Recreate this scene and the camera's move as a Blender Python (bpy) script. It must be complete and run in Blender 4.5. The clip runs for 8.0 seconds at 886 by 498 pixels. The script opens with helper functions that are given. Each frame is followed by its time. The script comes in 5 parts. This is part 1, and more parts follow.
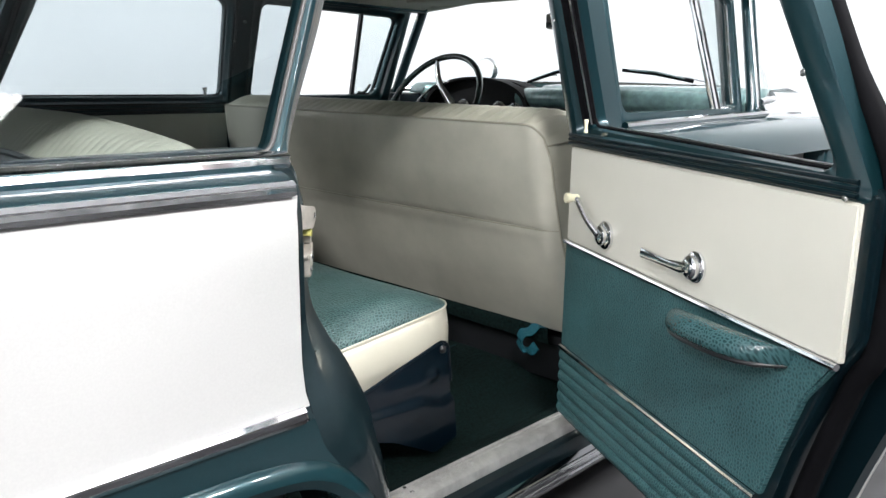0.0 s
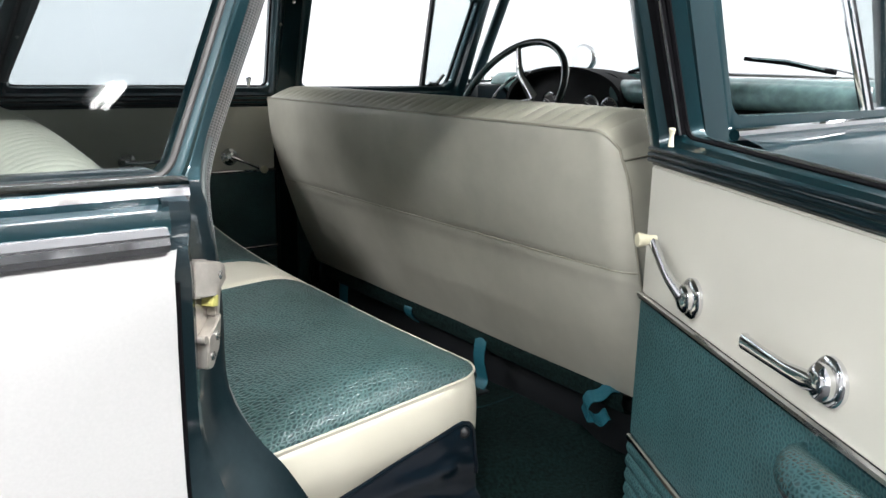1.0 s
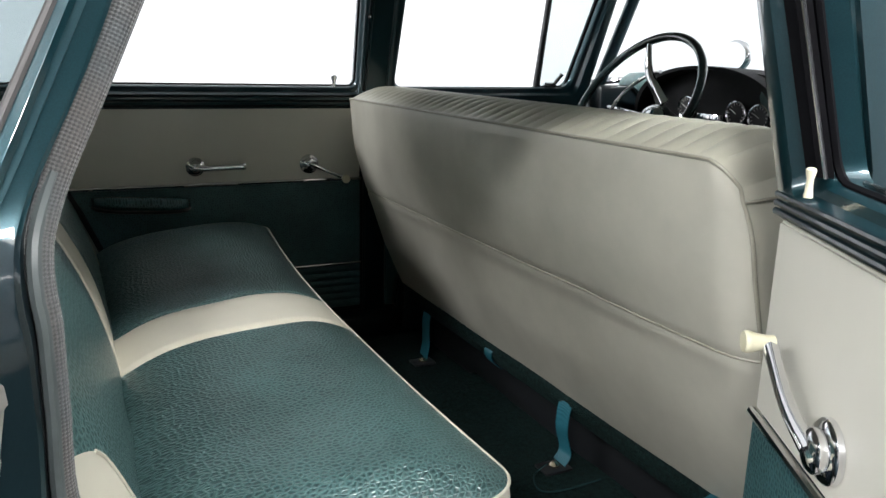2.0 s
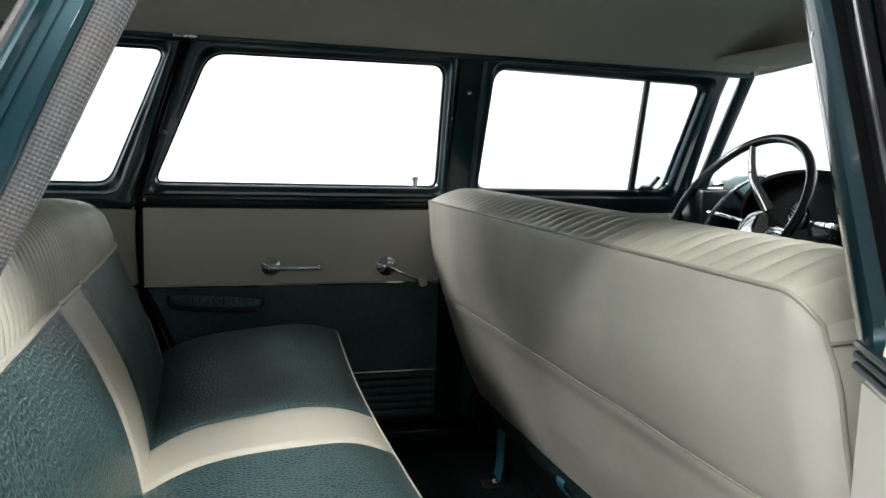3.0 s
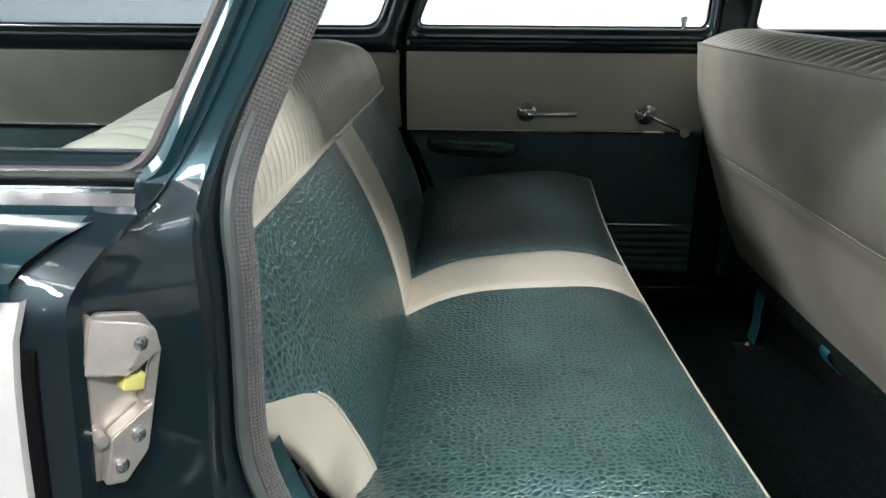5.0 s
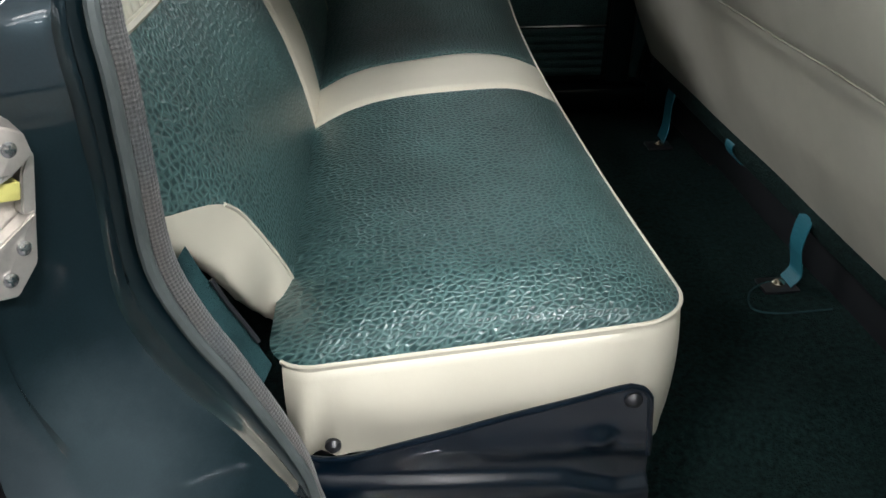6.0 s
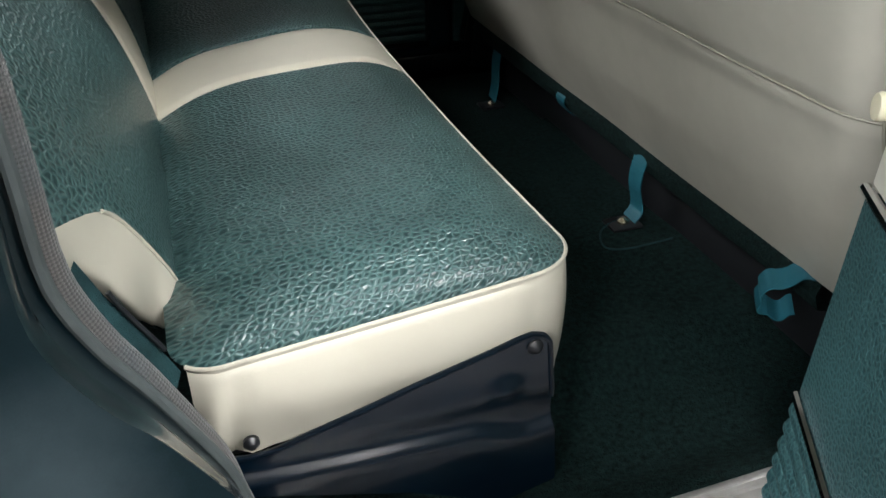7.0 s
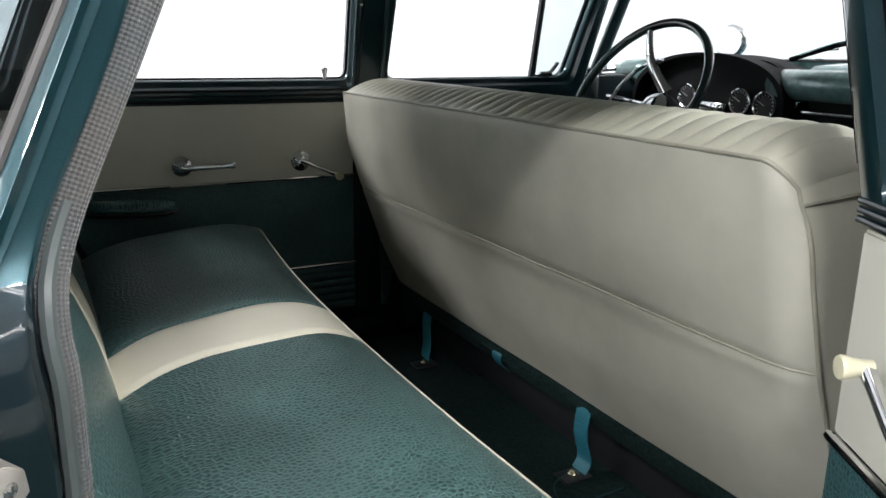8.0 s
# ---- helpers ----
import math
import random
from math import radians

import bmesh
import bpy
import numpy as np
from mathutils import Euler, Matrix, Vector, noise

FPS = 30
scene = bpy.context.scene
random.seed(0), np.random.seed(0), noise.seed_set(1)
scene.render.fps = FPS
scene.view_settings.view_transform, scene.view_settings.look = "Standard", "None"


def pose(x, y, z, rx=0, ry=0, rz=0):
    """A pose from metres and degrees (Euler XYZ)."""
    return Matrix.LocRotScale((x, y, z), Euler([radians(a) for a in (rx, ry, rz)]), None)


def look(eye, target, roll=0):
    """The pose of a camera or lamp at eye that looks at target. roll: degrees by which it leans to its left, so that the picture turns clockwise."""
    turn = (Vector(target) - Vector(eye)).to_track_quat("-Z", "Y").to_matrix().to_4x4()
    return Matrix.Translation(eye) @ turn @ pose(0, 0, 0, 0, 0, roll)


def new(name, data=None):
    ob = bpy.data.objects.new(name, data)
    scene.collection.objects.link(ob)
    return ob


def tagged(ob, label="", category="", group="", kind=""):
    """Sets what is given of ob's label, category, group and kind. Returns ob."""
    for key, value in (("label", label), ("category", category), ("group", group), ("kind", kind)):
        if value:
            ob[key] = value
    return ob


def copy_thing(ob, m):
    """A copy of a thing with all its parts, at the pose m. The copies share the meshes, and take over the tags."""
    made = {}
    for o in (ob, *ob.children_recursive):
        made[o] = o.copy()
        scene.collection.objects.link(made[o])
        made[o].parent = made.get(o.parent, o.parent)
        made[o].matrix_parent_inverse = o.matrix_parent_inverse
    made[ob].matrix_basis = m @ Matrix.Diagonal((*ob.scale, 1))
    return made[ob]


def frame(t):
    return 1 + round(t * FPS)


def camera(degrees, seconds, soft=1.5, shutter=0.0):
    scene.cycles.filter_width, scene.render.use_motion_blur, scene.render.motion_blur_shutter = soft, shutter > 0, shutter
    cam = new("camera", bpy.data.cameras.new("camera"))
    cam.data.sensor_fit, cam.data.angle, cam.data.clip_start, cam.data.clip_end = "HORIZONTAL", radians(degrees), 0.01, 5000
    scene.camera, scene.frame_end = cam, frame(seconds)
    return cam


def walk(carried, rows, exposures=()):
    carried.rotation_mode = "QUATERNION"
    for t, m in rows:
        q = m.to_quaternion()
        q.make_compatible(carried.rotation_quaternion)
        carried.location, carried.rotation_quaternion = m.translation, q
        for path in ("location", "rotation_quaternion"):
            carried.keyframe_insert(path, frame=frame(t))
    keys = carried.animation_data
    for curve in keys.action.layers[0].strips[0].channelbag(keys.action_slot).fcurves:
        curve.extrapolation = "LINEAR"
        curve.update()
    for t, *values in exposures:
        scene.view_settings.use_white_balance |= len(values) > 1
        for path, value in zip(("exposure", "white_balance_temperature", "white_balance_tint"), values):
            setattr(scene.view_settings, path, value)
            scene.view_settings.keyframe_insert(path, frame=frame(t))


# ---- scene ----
cam = camera(59.2, 8.0)
PATH = [
    (0, (-1.366, -1.725, 1.087), (0.029, -0.357, 0.66), 0.9),
    (0.5, (-1.158, -1.625, 1.087), (0.139, -0.166, 0.656), 0.9),
    (1, (-0.97, -1.516, 1.089), (0.201, 0.04, 0.632), 1.1),
    (1.2, (-0.898, -1.469, 1.089), (0.219, 0.125, 0.629), 1.2),
    (2.3, (-0.587, -1.279, 1.099), (0.151, 0.527, 0.661), 1.4),
    (2.5, (-0.549, -1.264, 1.103), (0.136, 0.577, 0.726), 1.3),
    (3, (-0.517, -1.247, 1.11), (0.051, 0.655, 0.866), 1.7),
    (3.5, (-0.519, -1.237, 1.103), (-0.201, 0.722, 0.85), 1.8),
    (4, (-0.528, -1.237, 1.102), (-0.426, 0.739, 0.805), 2.0),
    (4.2, (-0.532, -1.234, 1.101), (-0.503, 0.736, 0.755), 2.0),
    (5.3, (-0.523, -1.227, 1.076), (-0.579, 0.624, 0.32), 0.3),
    (5.5, (-0.522, -1.223, 1.07), (-0.554, 0.582, 0.21), 0.2),
    (6, (-0.513, -1.222, 1.061), (-0.372, 0.487, 0.032), -0.0),
    (6.5, (-0.529, -1.22, 1.06), (-0.151, 0.4, -0.051), -0.0),
    (7, (-0.578, -1.215, 1.065), (-0.015, 0.366, -0.023), 0.2),
    (7.5, (-0.625, -1.203, 1.089), (0.094, 0.497, 0.319), 0.4),
    (8, (-0.682, -1.214, 1.103), (0.215, 0.501, 0.6), 0.7),
]
walk(cam, [(t, look(eye, target, roll)) for t, eye, target, roll in PATH],
     [(0, 0.45), (1, 0.46), (2.5, 0.56), (3.5, 0.62), (5.5, 0.38), (6.5, 0.25), (8, 0.48)])

# ---- light, studio and exposure ----
world = bpy.data.worlds.new("studio_air")
scene.world = world
world.use_nodes = True
world.node_tree.nodes["Background"].inputs[0].default_value = (0.93, 0.96, 1.0, 1)
world.node_tree.nodes["Background"].inputs[1].default_value = 0.05


def lamp(name, at, target, sx, sy, power, colour=(0.99, 0.99, 1.0)):
    data = bpy.data.lights.new(name, "AREA")
    data.shape, data.size, data.size_y = "RECTANGLE", sx, sy
    data.energy, data.color = power, colour
    ob = new(name, data)
    ob.matrix_world = look(at, target)
    return ob


WALL_POWER = 146
lamp("strip_lamp_key", (-3.8, -4.5, 4.45), (0.0, -0.4, 0.8), 0.9, 0.3, 165)
lamp("strip_lamp_side", (1.3, -4.45, 4.8), (-0.3, -0.5, 0.6), 3.6, 0.3, 520)
# unseen soft lamp added behind to brighten the open door and seat back
lamp("fill_lamp_rear", (-6.5, -2.6, 4.4), (0.0, -0.6, 0.7), 3.0, 0.9, 180)
# unseen lamp added at the left rear to lift the front seat back
lamp("fill_lamp_left", (-4.6, 3.5, 3.9), (0.3, 0.4, 0.85), 2.0, 0.6, 210)
for lx in (-4.0, 0.5, 5.0):
    lamp("wall_lamp", (lx, 4.6, 4.85), (lx * 1.35, 8.05, 1.2), 2.4, 0.8, WALL_POWER, (0.95, 0.98, 1.0))
lamp("end_lamp", (6.3, 0, 4.85), (9.0, 0, 1.2), 0.8, 3.0, WALL_POWER, (0.95, 0.98, 1.0))
# south wall is out of view; its lamp is turned up as fill
lamp("end_lamp", (-6.3, 0, 4.85), (-9.0, 0, 1.2), 0.8, 3.0, WALL_POWER * 2.2, (0.95, 0.98, 1.0))


# ---- materials ----
def material(name, colour, rough=0.5, metal=0.0, coat=0.0, sheen=0.0, spec=0.5):
    m = bpy.data.materials.new(name)
    m.use_nodes = True
    b = m.node_tree.nodes["Principled BSDF"]
    b.inputs["Base Color"].default_value = (*colour, 1)
    b.inputs["Roughness"].default_value = rough
    b.inputs["Metallic"].default_value = metal
    b.inputs["Coat Weight"].default_value = coat
    b.inputs["Coat Roughness"].default_value = 0.04
    b.inputs["Sheen Weight"].default_value = sheen
    b.inputs["Specular IOR Level"].default_value = spec
    return m


def node(m, kind, **sockets):
    n = m.node_tree.nodes.new(kind)
    for key, value in sockets.items():
        n.inputs[key.replace("_", " ")].default_value = value
    return n


def wire(m, a, ao, b, bi):
    m.node_tree.links.new(a.outputs[ao], b.inputs[bi])


def shader(m):
    return m.node_tree.nodes["Principled BSDF"]


def ramp(m, source, socket, stops):
    r = node(m, "ShaderNodeValToRGB")
    els = r.color_ramp.elements
    while len(els) < len(stops):
        els.new(0.5)
    for e, (p, c) in zip(els, stops):
        e.position, e.color = p, (*c, 1)
    wire(m, source, socket, r, 0)
    return r


def coords(m, scale=(1, 1, 1)):
    tc = node(m, "ShaderNodeTexCoord")
    mp = node(m, "ShaderNodeMapping")
    mp.inputs["Scale"].default_value = scale
    wire(m, tc, "Object", mp, "Vector")
    return mp


def bump(m, source, socket, strength, distance, after=None):
    b = node(m, "ShaderNodeBump", Strength=strength, Distance=distance)
    wire(m, source, socket, b, "Height")
    if after:
        wire(m, after, "Normal", b, "Normal")
    wire(m, b, "Normal", shader(m), "Normal")
    return b


def mottle(m, colour, amount=0.12, scale=6.0, fine=160.0, grain=0.15, depth=0.0006):
    """Large faint unevenness of colour, and a fine grain in relief."""
    mp = coords(m)
    big = node(m, "ShaderNodeTexNoise", Scale=scale, Detail=4.0, Roughness=0.6)
    wire(m, mp, "Vector", big, "Vector")
    lo = tuple(c * (1 - amount) for c in colour)
    hi = tuple(min(1, c * (1 + amount)) for c in colour)
    r = ramp(m, big, "Fac", [(0.3, lo), (0.7, hi)])
    wire(m, r, "Color", shader(m), "Base Color")
    small = node(m, "ShaderNodeTexNoise", Scale=fine, Detail=3.0)
    wire(m, mp, "Vector", small, "Vector")
    if grain:
        bump(m, small, "Fac", grain, depth)
    return mp


def paint(name, colour, metal, flake, rough=0.3, vary=0.2):
    m = material(name, colour, rough, metal, coat=1.0, spec=0.25)
    mp = coords(m)
    n = node(m, "ShaderNodeTexNoise", Scale=flake, Detail=2.0)
    wire(m, mp, "Vector", n, "Vector")
    r = ramp(m, n, "Fac", [(0.35, tuple(c * (1 - vary) for c in colour)), (0.7, tuple(min(1, c * (1 + vary)) for c in colour))])
    wire(m, r, "Color", shader(m), "Base Color")
    wave = node(m, "ShaderNodeTexNoise", Scale=14.0, Detail=2.0)
    wire(m, mp, "Vector", wave, "Vector")
    bump(m, wave, "Fac", 0.03, 0.001)
    return m


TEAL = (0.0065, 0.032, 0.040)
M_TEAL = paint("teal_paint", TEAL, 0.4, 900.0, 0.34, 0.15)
M_SHOP = material("grey_shop_wall", (0.085, 0.085, 0.09), 0.9)
mottle(M_SHOP, (0.085, 0.085, 0.09), 0.1, 0.7, 40.0, 0.05, 0.001)
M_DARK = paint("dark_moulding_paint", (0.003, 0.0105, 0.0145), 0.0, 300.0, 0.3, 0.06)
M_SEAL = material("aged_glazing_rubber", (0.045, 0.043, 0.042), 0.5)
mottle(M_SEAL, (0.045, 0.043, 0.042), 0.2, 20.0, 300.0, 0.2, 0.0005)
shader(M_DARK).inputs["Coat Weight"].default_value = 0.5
# darker copy of the teal body paint, standing in for the jamb's shade
M_JAMB = paint("shaded_jamb_paint", (0.007, 0.017, 0.022), 0.5, 700.0, 0.42, 0.1)
# pale haze of light painted into the colour low on the jamb, edge broken by noise
haze_at = coords(M_JAMB)
haze_ball = node(M_JAMB, "ShaderNodeVectorMath")
haze_ball.operation = "DISTANCE"
haze_ball.inputs[1].default_value = (-0.715, -0.835, 0.655)
wire(M_JAMB, haze_at, "Vector", haze_ball, 0)
haze_noise = node(M_JAMB, "ShaderNodeTexNoise", Scale=22.0, Detail=5.0, Roughness=0.65)
wire(M_JAMB, haze_at, "Vector", haze_noise, "Vector")
haze_sum = node(M_JAMB, "ShaderNodeMath")
haze_sum.operation = "MULTIPLY_ADD"
haze_sum.inputs[1].default_value = -0.06
wire(M_JAMB, haze_noise, "Fac", haze_sum, 0)
wire(M_JAMB, haze_ball, "Value", haze_sum, 2)
haze_glow = ramp(M_JAMB, haze_sum, 0, [(0.0, (0.036, 0.046, 0.050)), (0.075, (0, 0, 0))])
haze_mix = node(M_JAMB, "ShaderNodeMix")
haze_mix.data_type, haze_mix.blend_type = "RGBA", "ADD"
haze_mix.inputs[0].default_value = 1.0
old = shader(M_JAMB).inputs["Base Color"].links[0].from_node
wire(M_JAMB, old, "Color", haze_mix, 6)
wire(M_JAMB, haze_glow, "Color", haze_mix, 7)
wire(M_JAMB, haze_mix, 2, shader(M_JAMB), "Base Color")
M_BRACKET = paint("bracket_enamel", (0.0010, 0.0050, 0.0105), 0.0, 300.0, 0.3, 0.06)
shader(M_BRACKET).inputs["Coat Weight"].default_value = 0.6
M_WHITE = paint("white_paint", (0.455, 0.453, 0.445), 0.0, 300.0, 0.35, 0.02)
M_CHROME = material("chrome", (0.78, 0.78, 0.80), 0.08, 1.0)
mpc = coords(M_CHROME)
nz = node(M_CHROME, "ShaderNodeTexNoise", Scale=40.0, Detail=4.0)
wire(M_CHROME, mpc, "Vector", nz, "Vector")
rr = ramp(M_CHROME, nz, "Fac", [(0.35, (0.04, 0.04, 0.04)), (0.75, (0.14, 0.14, 0.14))])
wire(M_CHROME, rr, "Color", shader(M_CHROME), "Roughness")

M_CREAM = material("cream_vinyl", (0.51, 0.485, 0.40), 0.42)
mottle(M_CREAM, (0.51, 0.485, 0.40), 0.05, 5.0, 700.0, 0.25, 0.0004)
M_PANEL = material("ivory_door_vinyl", (0.70, 0.68, 0.60), 0.4)
mottle(M_PANEL, (0.70, 0.68, 0.60), 0.04, 4.0, 500.0, 0.2, 0.0004)
M_TAUPE = material("silver_beige_vinyl", (0.443, 0.431, 0.368), 0.36)
mottle(M_TAUPE, (0.443, 0.431, 0.368), 0.10, 7.0, 900.0, 0.15, 0.0003)
M_PIPING = material("olive_grey_piping", (0.31, 0.297, 0.24), 0.45)
mottle(M_PIPING, (0.31, 0.297, 0.24), 0.12, 20.0, 700.0, 0.2, 0.0003)
M_PLEAT = material("pleated_cream_vinyl", (0.495, 0.487, 0.402), 0.4)
mottle(M_PLEAT, (0.495, 0.487, 0.402), 0.10, 9.0, 800.0, 0.15, 0.0003)
M_LINER = material("headliner_cloth", (0.52, 0.50, 0.43), 0.85)
mottle(M_LINER, (0.52, 0.50, 0.43), 0.07, 3.0, 600.0, 0.3, 0.0005)


def croc(name, pebble, net, size=115.0, depth=0.0008, rough=0.36, core=0.06, rim=0.17, flat=(0, 1), roll=(0.0, 0.0)):
    """Embossed vinyl: dark teal oval pits in a paler net of thin raised ridges; roll lays the pattern round curved edges."""
    m = material(name, pebble, rough, spec=0.55)
    place = coords(m)
    split = node(m, "ShaderNodeSeparateXYZ")
    wire(m, place, "Vector", split, 0)
    mp = node(m, "ShaderNodeCombineXYZ")
    for k in (0, 1):
        arc = node(m, "ShaderNodeMath")
        arc.operation = "MULTIPLY_ADD"
        arc.inputs[1].default_value = roll[k]
        wire(m, split, 2, arc, 0)
        wire(m, split, flat[k], arc, 2)
        wire(m, arc, 0, mp, k)
    warp = node(m, "ShaderNodeTexNoise", Scale=80.0, Detail=1.0)
    wire(m, mp, "Vector", warp, "Vector")
    mix = node(m, "ShaderNodeMix")
    mix.data_type = "VECTOR"
    mix.inputs[0].default_value = 0.006
    wire(m, mp, "Vector", mix, 4)
    wire(m, warp, "Color", mix, 5)
    v = node(m, "ShaderNodeTexVoronoi", Scale=size, Randomness=0.8)
    v.voronoi_dimensions, v.feature = "2D", "DISTANCE_TO_EDGE"
    wire(m, mix, 1, v, "Vector")
    fold = node(m, "ShaderNodeTexNoise", Scale=size * 3.0, Detail=2.0)
    wire(m, mix, 1, fold, "Vector")
    big = node(m, "ShaderNodeTexNoise", Scale=9.0, Detail=3.0)
    wire(m, mp, "Vector", big, "Vector")
    vary = node(m, "ShaderNodeTexNoise", Scale=size * 0.45, Detail=1.0)
    wire(m, mp, "Vector", vary, "Vector")
    gain = node(m, "ShaderNodeMapRange", From_Min=0.3, From_Max=0.7, To_Min=0.75, To_Max=1.3)
    wire(m, vary, "Fac", gain, 0)
    cell = node(m, "ShaderNodeMath")
    cell.operation = "MULTIPLY"
    wire(m, v, "Distance", cell, 0)
    wire(m, gain, 0, cell, 1)
    edge = ramp(m, cell, 0, [(core, net), (rim, pebble), (rim * 1.6, tuple(c * 0.85 for c in pebble))])
    wear = ramp(m, big, "Fac", [(0.3, (0.82, 0.82, 0.82)), (0.7, (1.18, 1.18, 1.18))])
    mul = node(m, "ShaderNodeMix")
    mul.data_type, mul.blend_type = "RGBA", "MULTIPLY"
    mul.inputs[0].default_value = 1.0
    wire(m, edge, "Color", mul, 6)
    wire(m, wear, "Color", mul, 7)
    wire(m, mul, 2, shader(m), "Base Color")
    dip = ramp(m, cell, 0, [(core * 0.4, (1, 1, 1)), (rim, (0.15, 0.15, 0.15)), (rim * 1.6, (0, 0, 0))])
    b1 = bump(m, dip, "Color", 1.0, depth)
    bump(m, fold, "Fac", 0.4, depth * 0.6, b1)
    return m


M_CROC = croc("teal_embossed_vinyl", (0.013, 0.040, 0.041), (0.058, 0.113, 0.110), 138.0, 0.0010, 0.30, 0.13, 0.31, roll=(-0.8, 0.8))
M_CROC_BACK = croc("teal_embossed_back_vinyl", (0.013, 0.040, 0.041), (0.060, 0.116, 0.113), 132.0, 0.0008, 0.32, 0.13, 0.31, (1, 2))
M_CROC_DOOR = croc("teal_ostrich_vinyl", (0.018, 0.063, 0.071), (0.051, 0.130, 0.138), 165.0, 0.0006, 0.4, 0.10, 0.34, (0, 2))
M_ARM = croc("armrest_vinyl", (0.013, 0.046, 0.051), (0.044, 0.112, 0.120), 165.0, 0.0003, 0.22, 0.10, 0.34, roll=(0.0, -0.8))

M_CARPET = material("dark_green_carpet", (0.0070, 0.0178, 0.0170), 1.0, spec=0.1)
mp = mottle(M_CARPET, (0.0070, 0.0178, 0.0170), 0.65, 130.0, 300.0, 1.0, 0.006)
M_RISER = material("teal_loop_trim", (0.014, 0.042, 0.046), 0.95, spec=0.15)
mottle(M_RISER, (0.014, 0.042, 0.046), 0.3, 30.0, 500.0, 0.8, 0.003)
M_RUBBER = material("black_rubber", (0.004, 0.004, 0.005), 0.7, spec=0.06)
mottle(M_RUBBER, (0.004, 0.004, 0.005), 0.2, 20.0, 300.0, 0.2, 0.0005)
M_BLACK = material("black_satin", (0.012, 0.013, 0.015), 0.35)
M_IVORY = material("ivory_plastic", (0.72, 0.68, 0.50), 0.3)
M_FLANGE = material("grey_teal_piping", (0.062, 0.074, 0.074), 0.45)
mottle(M_FLANGE, (0.062, 0.074, 0.074), 0.15, 30.0, 400.0, 0.2, 0.0004)
M_BELT = material("turquoise_webbing", (0.012, 0.10, 0.135), 0.5)
mp = coords(M_BELT, (1, 1, 1))
w = node(M_BELT, "ShaderNodeTexWave", Scale=260.0, Distortion=0.5)
wire(M_BELT, mp, "Vector", w, "Vector")
bump(M_BELT, w, "Fac", 0.4, 0.0006)
M_CAST = material("cast_zinc", (0.50, 0.47, 0.43), 0.42, 0.75)
mottle(M_CAST, (0.50, 0.47, 0.43), 0.15, 30.0, 400.0, 0.3, 0.0006)
M_SCUFF = material("ribbed_aluminium", (0.62, 0.61, 0.59), 0.42, 0.55)
mottle(M_SCUFF, (0.62, 0.61, 0.59), 0.2, 25.0, 350.0, 0.4, 0.0006)
M_SCREW = material("screw_steel", (0.6, 0.6, 0.6), 0.25, 1.0)
M_BRASS = material("anchor_bolt_steel", (0.75, 0.66, 0.5), 0.25, 1.0)
M_TAG = material("yellow_tag", (0.55, 0.52, 0.16), 0.5)
M_GAUGE = material("gauge_face", (0.02, 0.02, 0.022), 0.5)
M_MARK = material("gauge_marking", (0.7, 0.7, 0.66), 0.5)
M_MIRROR = material("mirror_silver", (0.85, 0.86, 0.88), 0.03, 1.0)


def glass(name, tint):
    m = bpy.data.materials.new(name)
    m.use_nodes = True
    t = m.node_tree
    t.nodes.remove(t.nodes["Principled BSDF"])
    tr = node(m, "ShaderNodeBsdfTransparent", Color=(*tint, 1))
    gl = node(m, "ShaderNodeBsdfGlossy", Roughness=0.02)
    lw = node(m, "ShaderNodeLayerWeight", Blend=0.5)
    pw = node(m, "ShaderNodeMath")
    pw.operation = "POWER"
    pw.inputs[1].default_value = 4.0
    wire(m, lw, "Facing", pw, 0)
    fr = node(m, "ShaderNodeMath")
    fr.operation = "MULTIPLY_ADD"
    fr.inputs[1].default_value, fr.inputs[2].default_value = 0.75, 0.045
    wire(m, pw, 0, fr, 0)
    mx = node(m, "ShaderNodeMixShader")
    wire(m, fr, 0, mx, 0)
    wire(m, tr, 0, mx, 1)
    wire(m, gl, 0, mx, 2)
    wire(m, mx, 0, t.nodes["Material Output"], 0)
    return m


M_GLASS = glass("tinted_glass", (0.85, 0.885, 0.89))
M_SMOKE = glass("aged_tinted_glass", (0.70, 0.735, 0.745))
M_CLEAR = glass("clear_glass", (0.95, 0.97, 0.97))

# windlace: woven cord, grey and brown threads
M_LACE = material("woven_windlace", (0.2, 0.2, 0.19), 0.85, sheen=0.2)
mp = coords(M_LACE)
uvn = node(M_LACE, "ShaderNodeTexCoord")
usep = node(M_LACE, "ShaderNodeSeparateXYZ")
wire(M_LACE, uvn, "UV", usep, 0)


def thread(turns, along):
    """A wave that winds round the cord."""
    a = node(M_LACE, "ShaderNodeMath")
    a.operation = "MULTIPLY"
    a.inputs[1].default_value = along
    wire(M_LACE, usep, 0, a, 0)
    b = node(M_LACE, "ShaderNodeMath")
    b.operation = "MULTIPLY_ADD"
    b.inputs[1].default_value = turns
    wire(M_LACE, usep, 1, b, 0)
    wire(M_LACE, a, 0, b, 2)
    c = node(M_LACE, "ShaderNodeMath")
    c.operation = "SINE"
    wire(M_LACE, b, 0, c, 0)
    return c


weave = node(M_LACE, "ShaderNodeMath")
weave.operation = "MULTIPLY_ADD"
wire(M_LACE, thread(2 * math.pi * 13, 1000.0), 0, weave, 0)
wire(M_LACE, thread(-2 * math.pi * 13, 1000.0), 0, weave, 1)
weave.inputs[2].default_value = 0.5
n2 = node(M_LACE, "ShaderNodeTexNoise", Scale=13.0, Detail=3.0)
wire(M_LACE, mp, "Vector", n2, "Vector")
